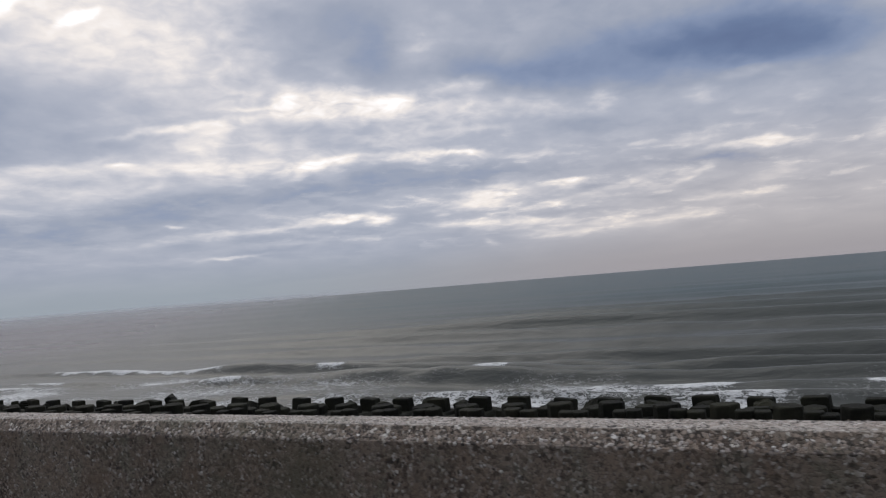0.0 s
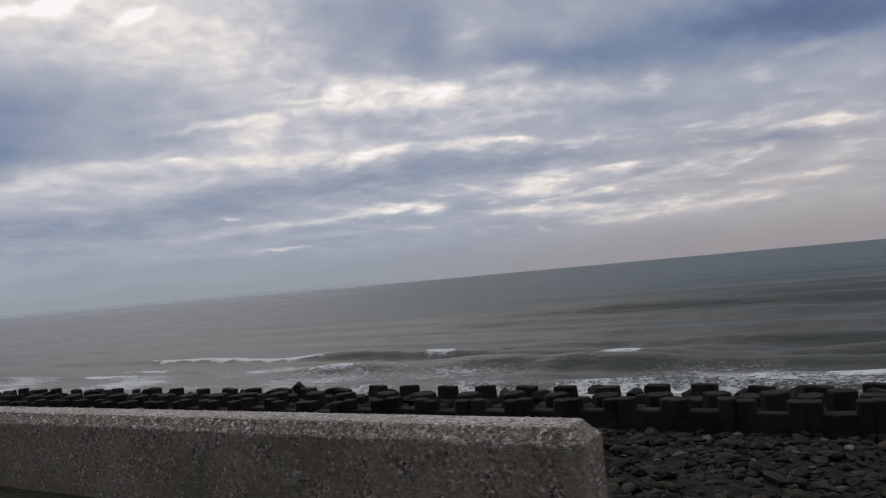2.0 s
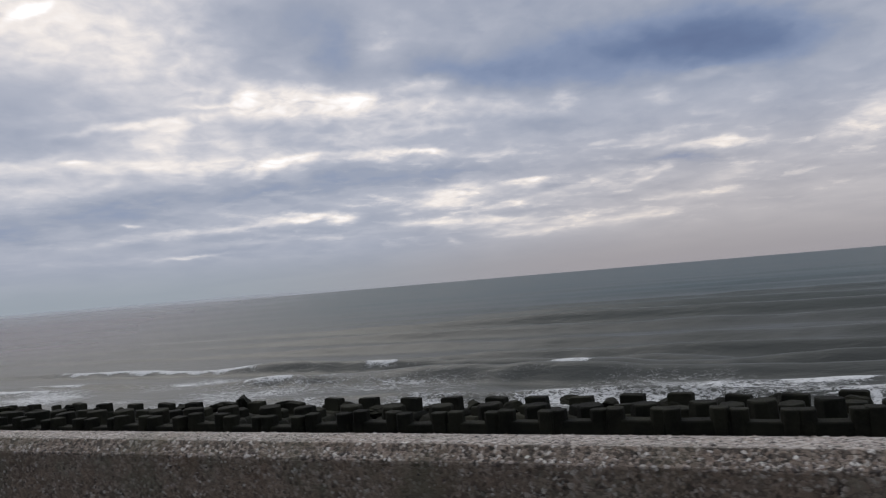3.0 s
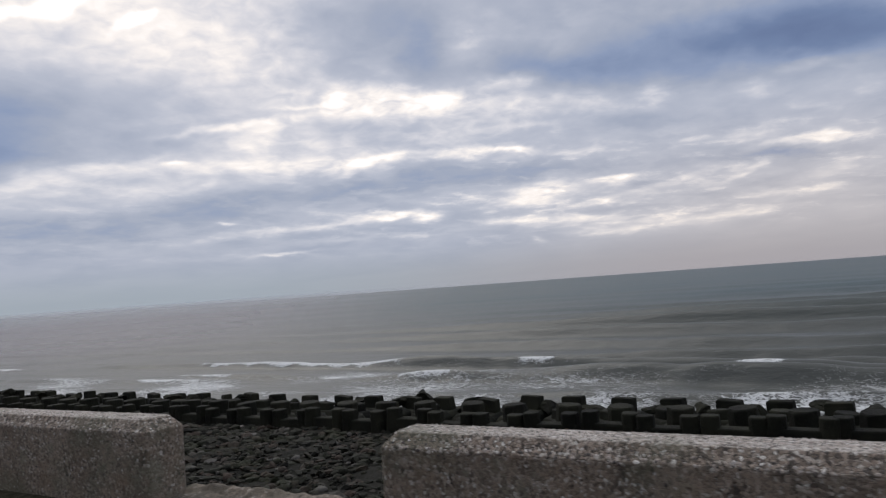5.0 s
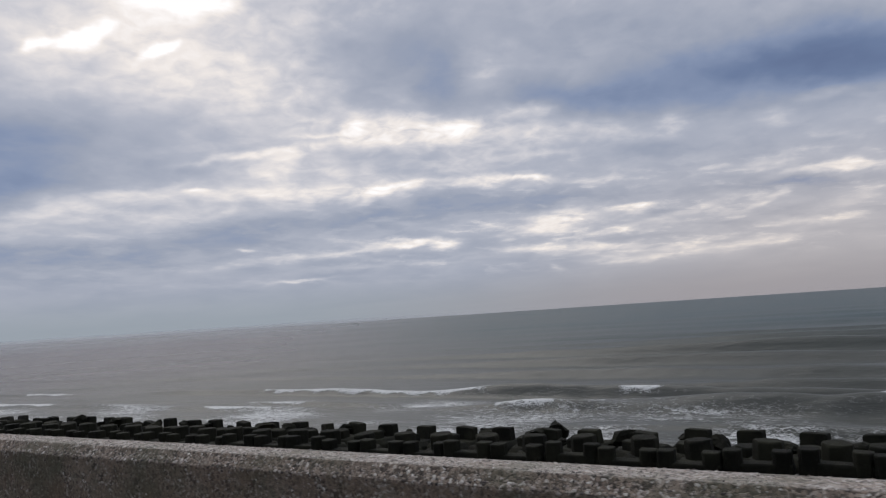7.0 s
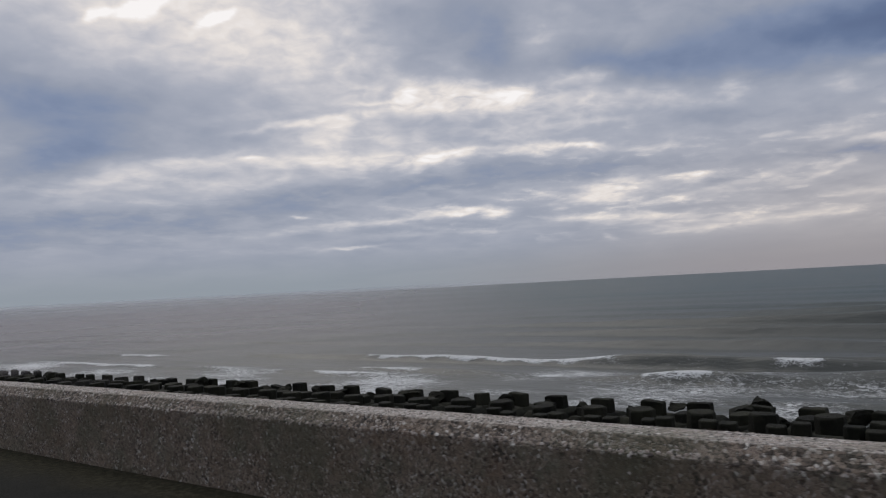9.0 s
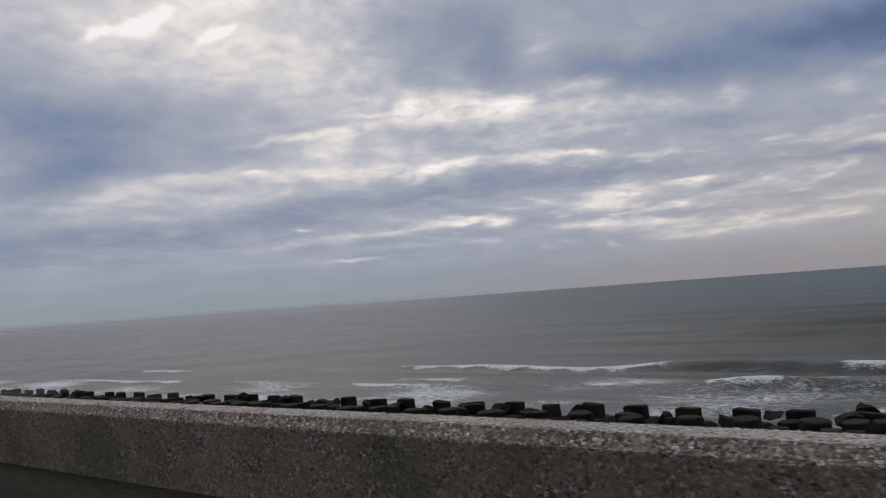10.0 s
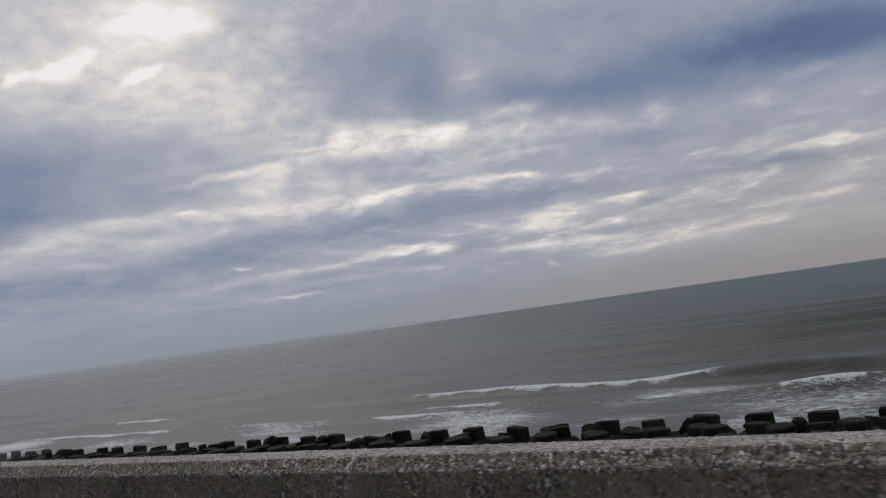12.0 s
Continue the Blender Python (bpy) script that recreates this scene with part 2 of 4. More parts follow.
    cloud(3.0, 8.2, 2.9, 0.34, 0.22, 1.5, 0.02)
    cloud(5.2, 7.4, 3.5, 0.39, -0.15, 1.4, 0.05)
    cloud(10.5, 7.6, 4.2, 0.32, -0.06, 1.0, 0.02)
    cloud(22.8, 6.8, 2.7, 0.90, 0.15, 1.5, -0.03)
    cloud(17.3, 7.1, 1.5, 0.29, 0.24, 1.3, -0.05)
    cloud(24.0, 5.9, 3.2, 0.43, 0.12, 1.4, 0.03)
    cloud(15.1, 6.6, 1.9, 0.25, -0.10, 1.3, -0.10)
    cloud(11.4, 6.7, 5.1, 0.32, 0.07, 1.3, -0.10)
    cloud(8.3, 6.4, 1.9, 0.32, 0.12, 1.3, -0.25)
    cloud(5.3, 4.9, 3.1, 0.39, 0.11, 1.3, 0.03)
    cloud(2.1, 5.9, 2.3, 0.53, 0.07, 1.0, 0.02)
    cloud(13.4, 5.3, 5.9, 0.29, -0.05, 1.0, -0.02)
    cloud(20.5, 4.4, 5.0, 0.55, 0.15, 1.2, 0.05)
    cloud(12.8, 3.6, 6.2, 0.53, 0.12, 1.1, -0.01)
    cloud(16.6, 5.4, 9.7, 1.76, 0.05, 1.2, 0.03)
    cloud(7.9, 3.7, 3.3, 0.32, 0.11, 1.3, -0.01)
    cloud(25.4, 4.6, 2.7, 0.30, 0.12, 1.3, 0.03)
    cloud(23.1, 2.9, 0.7, 0.21, 0.12, 1.3, 0.08)
    cloud(31.4, 5.4, 1.0, 0.35, 0.22, 1.3, 0.07)
    cloud(18.3, 5.5, 2.7, 0.25, 0.10, 1.3, -0.01)
    cloud(16.8, 3.3, 3.7, 0.21, 0.08, 1.3, 0.03)
    cloud(17.9, 4.9, 4.5, 0.21, -0.06, 1.0, 0.01)
    # beyond the sides
    cloud(-6.8, 8.1, 2.3, 1.47, 0.15, 1.4, -0.21)
    cloud(-2.5, 14.5, 7.8, 2.22, -0.10, 1.2, 0.10)
    cloud(-5.0, 4.1, 4.0, 0.53, 0.06, 1.2, 0.02)
    cloud(-6.7, 1.2, 3.9, 0.75, 0.05, 1.0, 0.05)
    cloud(65.8, 14.6, 5.1, 3.34, -0.08, 1.2, -0.04)
    cloud(67.6, 5.6, 4.9, 1.51, -0.06, 1.2, 0.04)
    cloud(61.4, 4.9, 7.3, 0.56, 0.05, 1.0, 0.00)
    # the bright cover overhead
    cloud(56.0, 38.0, 22.0, 12.0, 0.28)
    v = total[0]
    v = g.math("MULTIPLY_ADD", g.math("SUBTRACT", g.noise(layer, 1.3, 4.0, 0.5, 0.4), 0.5), 0.15, v)
    v = g.math("MULTIPLY_ADD", g.math("SUBTRACT", g.noise(layer, 4.0, 4.0, 0.55, 0.3), 0.5), g.remap(az, 55, 25, 0.015, 0.035), v)
    # banks with a clear upper rim
    for shift, scale, amount, high in (((1.3, 7.1, 0), 1.5, 0.035, 30), ((5.9, 0.4, 0), 3.4, 0.03, 14)):
        bank = g.noise(g.vec("MULTIPLY_ADD", layer, (0.75, 1.0, 1.0), shift), scale, 7.0, 0.5, 0.35)
        bank = g.math("MULTIPLY", g.math("SUBTRACT", g.remap(bank, 0.42, 0.58), 0.5), g.math("MULTIPLY", g.remap(up, 2, 5), g.remap(up, high, 0.6 * high)))
        v = g.math("MULTIPLY_ADD", bank, amount, v)
    v = g.math("MULTIPLY_ADD", g.math("SUBTRACT", g.noise(g.vec("ADD", layer, (4.7, 2.2, 0)), 2.3, 4.0, 0.55, 0.5), 0.5), g.remap(up, 3, 9, 0.03, 0.06), v)
    comb = g.add("ShaderNodeCombineXYZ")
    g.put(comb.inputs[0], g.math("MULTIPLY", az, 0.16))
    g.put(comb.inputs[1], g.math("MULTIPLY_ADD", az, -0.03, g.math("MULTIPLY", el, 0.75)))
    streak = g.math("MULTIPLY", g.remap(g.noise(g.vec("MULTIPLY_ADD", fine, (0.5, 0.5, 0), comb.outputs[0]), 1.6, 5.0, 0.6), 0.5, 0.72), g.remap(up, 12, 7))
    v = g.math("MULTIPLY_ADD", g.math("MULTIPLY", streak, g.remap(up, 2, 4)), g.remap(az, 50, 22, 0.04, 0.11), v)
    puff = g.math("SUBTRACT", g.noise(g.vec("MULTIPLY_ADD", layer, (1.0, 1.25, 1.0), (2.9, 5.3, 0)), 3.6, 3.0, 0.5, 0.4), 0.49)
    v = g.math("MULTIPLY_ADD", g.math("MULTIPLY", puff, g.math("MAXIMUM", g.math("SUBTRACT", v, 0.60), 0.0)), g.remap(az, 30, 52, 2.2, 1.0), v)
    cover = g.ramp(v, [(0.22, lin(92, 107, 140)), (0.34, lin(104, 120, 152)), (0.46, lin(130, 143, 170)), (0.56, lin(151, 158, 175)), (0.66, lin(172, 176, 189)),
                       (0.76, lin(202, 201, 207)), (0.87, lin(235, 228, 224)), (1.0, lin(255, 251, 250))])
    warm = g.math("MULTIPLY", g.remap(az, 34, 2), g.remap(up, 13, 2))
    cover = g.mix(g.math("MULTIPLY", warm, 0.28), cover, lin(214, 192, 168), "MIX")
    haze = g.mix(g.remap(az, 10, 48), lin(152, 148, 153), lin(145, 155, 165))
    cover = g.mix(g.math("MULTIPLY", g.remap(el, 3.6, 0.3), 0.86), cover, haze)
    sky = g.add("ShaderNodeTexSky", sky_type="NISHITA", sun_disc=False, sun_elevation=radians(SUN_EL), sun_rotation=radians(-SUN_AZ))
    clear = g.vec("SCALE", sky.outputs[0])
    clear.node.inputs["Scale"].default_value = 0.08
    back = g.add("ShaderNodeBackground")
    g.put(back.inputs[0], g.mix(0.97, clear, cover))
    g.put(back.inputs[1], g.remap(up, 26, 60, 1.0, 1.5))
    g.tree.links.new(back.outputs[0], g.add("ShaderNodeOutputWorld").inputs[0])


make_sky()
sun = bpy.data.lights.new("sun", "SUN")
sun.energy, sun.angle, sun.color = 0.9, radians(45), (1.0, 0.95, 0.88)
a, e = radians(SUN_AZ), radians(SUN_EL)
new("sun", sun).matrix_world = look(Vector((-math.sin(a) * math.cos(e), math.cos(a) * math.cos(e), math.sin(e))) * 60, (0, 0, 0))


# ---- materials ----
def material(name):
    m = bpy.data.materials.new(name)
    m.use_nodes = True
    g = Nodes(m.node_tree)
    b = g.add("ShaderNodeBsdfPrincipled")
    g.tree.links.new(b.outputs[0], g.add("ShaderNodeOutputMaterial").inputs[0])
    return m, g, b


def place(g):
    return g.add("ShaderNodeNewGeometry").outputs["Position"]


def washed_concrete(name="washed concrete", dirt=0.0):
    """Old concrete, its cement washed out between the small stones of the mix."""
    m, g, b = material(name)
    p = place(g)
    warp = g.vec("MULTIPLY_ADD", g.vec("SUBTRACT", g.noise(p, 60.0, 3.0, 0.6, colour=True), (0.5, 0.5, 0.5)), (0.014, 0.014, 0.014), p)

    def cells(scale, feature):
        n = g.add("ShaderNodeTexVoronoi", feature=feature)
        g.put(n.inputs["Vector"], warp)
        g.put(n.inputs["Scale"], scale)
        return n

    chip = cells(70.0, "F1")
    gap = cells(70.0, "DISTANCE_TO_EDGE").outputs["Distance"]
    grey = g.add("ShaderNodeSeparateColor")
    g.put(grey.inputs[0], chip.outputs["Color"])
    stain = g.noise(g.vec("MULTIPLY", p, (1.0, 1.0, 0.4)), 2.0, 6.0, 0.62)
    patch = g.noise(p, 7.0, 5.0, 0.6)
    stone = g.ramp(grey.outputs[0], [(0.0, (0.03, 0.026, 0.022, 1)), (0.22, (0.10, 0.08, 0.064, 1)), (0.45, (0.26, 0.20, 0.155, 1)), (0.72, (0.38, 0.31, 0.25, 1)), (0.88, (0.54, 0.485, 0.42, 1)), (1.0, (0.82, 0.79, 0.73, 1))])
    cement = g.mix(g.remap(stain, 0.35, 0.65), (0.222, 0.180, 0.142, 1), (0.34, 0.279, 0.222, 1))
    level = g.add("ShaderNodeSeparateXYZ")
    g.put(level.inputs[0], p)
    lit_top = g.remap(level.outputs[2], 0.510, 0.518)          # the smoother top, its cement painted lighter for the light that falls on it
    cement = g.mix(g.math("MULTIPLY", lit_top, 0.8), cement, (0.50, 0.468, 0.43, 1))
    bare = g.remap(g.math("ADD", patch, g.math("MULTIPLY", grey.outputs[1], 0.35)), 0.45, 0.75, 0.25, 0.95)
    bare = g.math("MULTIPLY", bare, g.math("MULTIPLY_ADD", lit_top, -0.5, 1.0))
    skin = g.remap(g.math("MULTIPLY_ADD", g.noise(p, 16.0, 4.0, 0.6), 0.05, level.outputs[2]), 0.492, 0.458)            # the cast face has kept most of its cement
    bare = g.math("MULTIPLY", bare, g.math("MULTIPLY_ADD", g.math("MULTIPLY", skin, g.remap(patch, 0.70, 0.44)), -0.62, 1.0))
    blotch = g.noise(g.vec("ADD", p, (3, 9, 4)), 5.0, 5.0, 0.62)
    cement = g.mix(g.math("MULTIPLY", skin, g.remap(blotch, 0.42, 0.62, 0, 0.7)), cement, (0.28, 0.212, 0.158, 1))
    cement = g.mix(g.math("MULTIPLY", skin, g.remap(blotch, 0.46, 0.36, 0, 0.6)), cement, (0.25, 0.245, 0.185, 1))
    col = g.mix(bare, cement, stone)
    pit = g.math("MULTIPLY", g.math("MULTIPLY_ADD", skin, -0.35, 1.0), g.math("MULTIPLY", g.remap(gap, 0.16, 0.04), g.remap(grey.outputs[2], 0.35, 0.6)))
    col = g.mix(g.math("MULTIPLY", pit, 0.9), col, (0.05, 0.043, 0.036, 1))
    hole = cells(30.0, "F1")
    some = g.add("ShaderNodeSeparateColor")
    g.put(some.inputs[0], hole.outputs["Color"])
    speck = g.math("MULTIPLY", g.remap(hole.outputs["Distance"], 0.38, 0.24), g.remap(g.math("MULTIPLY_ADD", patch, 0.6, some.outputs[0]), 0.88, 0.98))
    speck = g.math("MULTIPLY", speck, g.math("MULTIPLY_ADD", lit_top, -0.8, 1.0))
    col = g.mix(g.math("MULTIPLY", speck, 0.6), col, (0.045, 0.038, 0.032, 1))
    rust = g.noise(p, 3.1, 5.0, 0.65)
    col = g.mix(g.remap(rust, 0.52, 0.70, 0, 0.35), col, (0.20, 0.125, 0.08, 1))
    moss = g.noise(g.vec("ADD", p, (7, 3, 1)), 1.3, 6.0, 0.65)
    col = g.mix(g.remap(moss, 0.48, 0.68, 0, 0.55), col, (0.10, 0.105, 0.065, 1))
    if dirt:
        col = g.mix(g.remap(g.noise(p, 5.0, 6.0, 0.65), 0.38, 0.58, 0.3 * dirt, dirt), col, (0.055, 0.046, 0.032, 1))
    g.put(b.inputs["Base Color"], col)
    g.put(b.inputs["Roughness"], 0.88)
    h = g.math("MULTIPLY", bare, g.math("ADD", g.remap(gap, 0.0, 0.12), g.math("MULTIPLY", grey.outputs[1], 0.6)))
    h = g.math("ADD", h, g.math("MULTIPLY", g.noise(p, 220.0, 3.0, 0.6), 0.4))
    h = g.math("SUBTRACT", h, speck)
    g.put(b.inputs["Normal"], g.bump(h, 0.9, 0.005))
    return m


def pebble():
    m, g, b = material("pebbles")
    rnd = g.add("ShaderNodeNewGeometry").outputs["Random Per Island"]
    col = g.ramp(rnd, [(0.0, (0.035, 0.032, 0.03, 1)), (0.28, (0.11, 0.09, 0.08, 1)), (0.45, (0.30, 0.25, 0.21, 1)), (0.65, (0.37, 0.32, 0.28, 1)),
                       (0.9, (0.48, 0.44, 0.40, 1)), (1.0, (0.64, 0.61, 0.57, 1))])
    stain = g.noise(place(g), 1.7, 5.0, 0.6)
    col = g.mix(g.remap(stain, 0.4, 0.7, 0.0, 0.45), col, (0.16, 0.135, 0.11, 1))
    g.put(b.inputs["Base Color"], col)
    g.put(b.inputs["Roughness"], 0.75)
    return m


def asphalt():
    m, g, b = material("asphalt")
    p = place(g)
    grain = g.noise(p, 120.0, 4.0, 0.7)
    # the car's shade is put into these low asphalt tones
    col = g.mix(g.remap(g.noise(p, 0.9, 5.0, 0.6), 0.35, 0.7), (0.012, 0.012, 0.010, 1), (0.020, 0.020, 0.017, 1))
    col = g.mix(g.remap(grain, 0.45, 0.75, 0, 0.5), col, (0.04, 0.039, 0.033, 1))
    side = g.add("ShaderNodeSeparateXYZ")
    g.put(side.inputs[0], p)
    silt = g.remap(g.math("MULTIPLY_ADD", g.noise(p, 3.0, 5.0, 0.6), 0.5, side.outputs[1]), 2.55, 3.0)          # silt and moss gather at the wall's foot
    col = g.mix(silt, col, g.mix(g.remap(g.noise(p, 22.0, 5.0, 0.7), 0.4, 0.65), (0.024, 0.023, 0.013, 1), (0.055, 0.048, 0.032, 1)))
    g.put(b.inputs["Base Color"], col)
    g.put(b.inputs["Roughness"], 0.95)
    g.put(b.inputs["Specular IOR Level"], 0.1)
    g.put(b.inputs["Normal"], g.bump(grain, 0.6, 0.006))
    return m


def wet_concrete():
    """Sea-worn concrete of the armour blocks, dark with weed."""
    m, g, b = material("weedy concrete")
    p = place(g)
    tone = g.add("ShaderNodeObjectInfo").outputs["Random"]
    big = g.noise(p, 0.5, 5.0, 0.6)
    grain = g.noise(p, 7.0, 6.0, 0.7)
    col = g.mix(g.remap(big, 0.35, 0.65), (0.010, 0.0105, 0.008, 1), (0.022, 0.023, 0.0155, 1))
    col = g.mix(g.remap(grain, 0.5, 0.75, 0, 0.5), col, (0.028, 0.030, 0.020, 1))
    col = g.mix(1.0, col, g.ramp(tone, [(0, (0.7, 0.7, 0.7, 1)), (1, (1.25, 1.2, 1.15, 1))]), "MULTIPLY")
    g.put(b.inputs["Base Color"], col)
    g.put(b.inputs["Roughness"], 0.85)
    g.put(b.inputs["Specular IOR Level"], 0.12)
    g.put(b.inputs["Normal"], g.bump(grain, 0.8, 0.08))
    return m


def shore_stone():
    m, g, b = material("shore stone")
    p = place(g)
    rnd = g.add("ShaderNodeNewGeometry").outputs["Random Per Island"]
    grain = g.noise(p, 9.0, 6.0, 0.7)
    col = g.ramp(rnd, [(0.0, (0.009, 0.009, 0.007, 1)), (0.35, (0.022, 0.022, 0.016, 1)), (0.6, (0.040, 0.040, 0.030, 1)), (0.8, (0.060, 0.044, 0.034, 1)),
                       (0.96, (0.072, 0.066, 0.056, 1)), (1.0, (0.16, 0.15, 0.135, 1))])
    weed = g.noise(p, 0.35, 4.0, 0.6)
    col = g.mix(g.remap(weed, 0.46, 0.66, 0, 0.65), col, (0.030, 0.034, 0.017, 1))
    col = g.mix(g.remap(grain, 0.4, 0.7), g.mix(1.0, col, (0.6, 0.6, 0.6, 1), "MULTIPLY"), col)
    g.put(b.inputs["Base Color"], col)
    g.put(b.inputs["Roughness"], 0.8)
    g.put(b.inputs["Specular IOR Level"], 0.12)
    g.put(b.inputs["Normal"], g.bump(grain, 0.8, 0.06))
    return m


def earth(name, dark, light, fleck):
    m, g, b = material(name)
    p = place(g)
    n1, n2 = g.noise(p, 0.6, 6.0, 0.6), g.noise(p, 6.0, 5.0, 0.7)
    col = g.mix(g.remap(n1, 0.35, 0.65), dark, light)
    col = g.mix(g.remap(n2, 0.45, 0.7, 0, 0.6), col, fleck)
    g.put(b.inputs["Base Color"], col)
    g.put(b.inputs["Roughness"], 0.9)
    g.put(b.inputs["Specular IOR Level"], 0.1)
    g.put(b.inputs["Normal"], g.bump(n2, 0.8, 0.1))
    return m


def sea_water():
    m, g, b = material("sea water")
    p = place(g)
    foam = g.add("ShaderNodeAttribute", attribute_name="foam").outputs["Fac"]
    long = g.vec("MULTIPLY", p, (0.35, 1.0, 1.0))
    web = g.noise(g.vec("MULTIPLY", p, (0.5, 1.0, 1.0)), 2.2, 5.0, 0.66, 0.8)
    web = g.math("SUBTRACT", 1.0, g.math("MULTIPLY", g.math("ABSOLUTE", g.math("SUBTRACT", web, 0.5)), 5.0), clamp=True)
    lace = g.math("MULTIPLY_ADD", web, 0.35, g.math("MULTIPLY", g.noise(g.vec("MULTIPLY", p, (0.35, 1.0, 1.0)), 2.6, 8.0, 0.72, 0.5), 0.7))
    wisps = g.noise(long, 0.28, 5.0, 0.6, 0.5)
    cover = g.math("ADD", g.math("ADD", lace, g.math("MULTIPLY", wisps, 0.45)), g.math("MULTIPLY", foam, 0.55))
    cover = g.remap(cover, 0.98, 1.2)
    cover = g.math("MULTIPLY", cover, g.remap(foam, 0.04, 0.35))
    silt = g.noise(long, 0.03, 5.0, 0.6)
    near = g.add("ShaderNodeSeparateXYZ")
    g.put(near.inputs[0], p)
    # base colour goes darker and bluer away from the shore
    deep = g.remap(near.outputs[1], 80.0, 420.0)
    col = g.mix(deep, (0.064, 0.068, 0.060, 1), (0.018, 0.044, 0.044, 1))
    col = g.mix(g.remap(silt, 0.35, 0.7, 0, 0.5), col, (0.074, 0.077, 0.068, 1))
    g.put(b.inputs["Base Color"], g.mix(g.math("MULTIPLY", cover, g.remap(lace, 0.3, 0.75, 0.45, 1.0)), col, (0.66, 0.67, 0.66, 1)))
    g.put(b.inputs["Roughness"], g.math("MULTIPLY_ADD", cover, 0.4, 0.42))
    g.put(b.inputs["IOR"], 1.33)
    g.put(b.inputs["Specular IOR Level"], 0.52)
    chop = g.noise(g.vec("MULTIPLY", p, (0.3, 1.0, 1.0)), 0.7, 5.0, 0.55, 0.4)
    rip = g.noise(g.vec("MULTIPLY", p, (0.6, 1.0, 1.0)), 1.7, 3.0, 0.5)
    h = g.math("ADD", g.math("MULTIPLY", chop, 1.0), g.math("MULTIPLY", rip, 0.15))
    h = g.math("ADD", h, g.math("MULTIPLY", lace, g.math("MULTIPLY", cover, 0.35)))
    g.put(b.inputs["Normal"], g.bump(h, 0.8, 0.27))
    return m


SEA_Z = -10.5


def haze_veil(name, low, high, top, base, left, colour):
    """A painted see-through haze that thins out upwards and to the sides."""
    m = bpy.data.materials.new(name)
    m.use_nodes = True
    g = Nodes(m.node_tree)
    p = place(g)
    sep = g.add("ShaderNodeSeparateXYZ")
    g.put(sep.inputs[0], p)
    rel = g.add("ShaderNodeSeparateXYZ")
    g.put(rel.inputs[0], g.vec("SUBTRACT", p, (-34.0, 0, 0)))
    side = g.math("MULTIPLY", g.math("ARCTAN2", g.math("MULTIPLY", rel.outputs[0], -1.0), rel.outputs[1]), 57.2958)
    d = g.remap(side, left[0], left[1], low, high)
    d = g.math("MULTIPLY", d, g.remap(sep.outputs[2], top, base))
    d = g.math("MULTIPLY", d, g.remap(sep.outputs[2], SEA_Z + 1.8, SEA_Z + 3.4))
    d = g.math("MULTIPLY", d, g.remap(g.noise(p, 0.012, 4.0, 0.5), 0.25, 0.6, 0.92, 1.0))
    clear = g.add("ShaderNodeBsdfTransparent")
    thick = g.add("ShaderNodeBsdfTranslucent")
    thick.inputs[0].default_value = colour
    matte = g.add("ShaderNodeBsdfDiffuse")
    matte.inputs[0].default_value = colour
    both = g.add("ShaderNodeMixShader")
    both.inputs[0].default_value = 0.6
    g.tree.links.new(matte.outputs[0], both.inputs[1])
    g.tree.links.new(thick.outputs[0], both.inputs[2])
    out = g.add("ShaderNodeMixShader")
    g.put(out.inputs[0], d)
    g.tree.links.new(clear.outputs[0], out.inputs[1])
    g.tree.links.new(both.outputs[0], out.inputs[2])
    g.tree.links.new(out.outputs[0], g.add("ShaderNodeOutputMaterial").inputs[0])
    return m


CONCRETE, PEBBLE, ASPHALT, WEEDY, STONE, EARTH, WATER = washed_concrete(), pebble(), asphalt(), wet_concrete(), shore_stone(), earth("shingle", (0.010, 0.010, 0.008, 1), (0.02, 0.019, 0.015, 1), (0.012, 0.013, 0.007, 1)), sea_water()
# colour of the added slope, picked for the light it bounces back
BACK_SLOPE = earth("unseen dry slope", (0.13, 0.11, 0.08, 1), (0.21, 0.18, 0.135, 1), (0.10, 0.095, 0.055, 1))
GRIMY = washed_concrete("grimy concrete", 0.85)


# ---- mesh helpers ----
def link(name, me, mat, parent=None, smooth=False):
    me.materials.clear()
    me.materials.append(mat)
    me.polygons.foreach_set("use_smooth", [smooth] * len(me.polygons))
    ob = new(name, me)
    ob.parent = parent
    return ob


def from_bm(name, bm):
    bmesh.ops.recalc_face_normals(bm, faces=bm.faces)
    me = bpy.data.meshes.new(name)
    bm.to_mesh(me)
    bm.free()
    return me


def raw(name, verts, faces):
    """A mesh from arrays; all faces have the same number of corners."""
    me = bpy.data.meshes.new(name)
    n, k = faces.shape
    me.vertices.add(len(verts))
    me.vertices.foreach_set("co", np.ascontiguousarray(verts, dtype=np.float32).ravel())
    me.loops.add(n * k)
    me.loops.foreach_set("vertex_index", np.ascontiguousarray(faces, dtype=np.int32).ravel())
    me.polygons.add(n)
    me.polygons.foreach_set("loop_start", np.arange(n, dtype=np.int32) * k)
    me.update(calc_edges=True)
    me.validate()
    return me


def grid(name, xs, ys, height):
    X, Y = np.meshgrid(xs, ys)
    verts = np.stack([X, Y, height(X, Y)], -1).reshape(-1, 3)
    i = np.arange(len(ys) - 1)[:, None] * len(xs) + np.arange(len(xs) - 1)[None]
    i = i.ravel()
    return raw(name, verts, np.stack([i, i + 1, i + len(xs) + 1, i + len(xs)], -1)), X, Y


rng = np.random.default_rng(7)


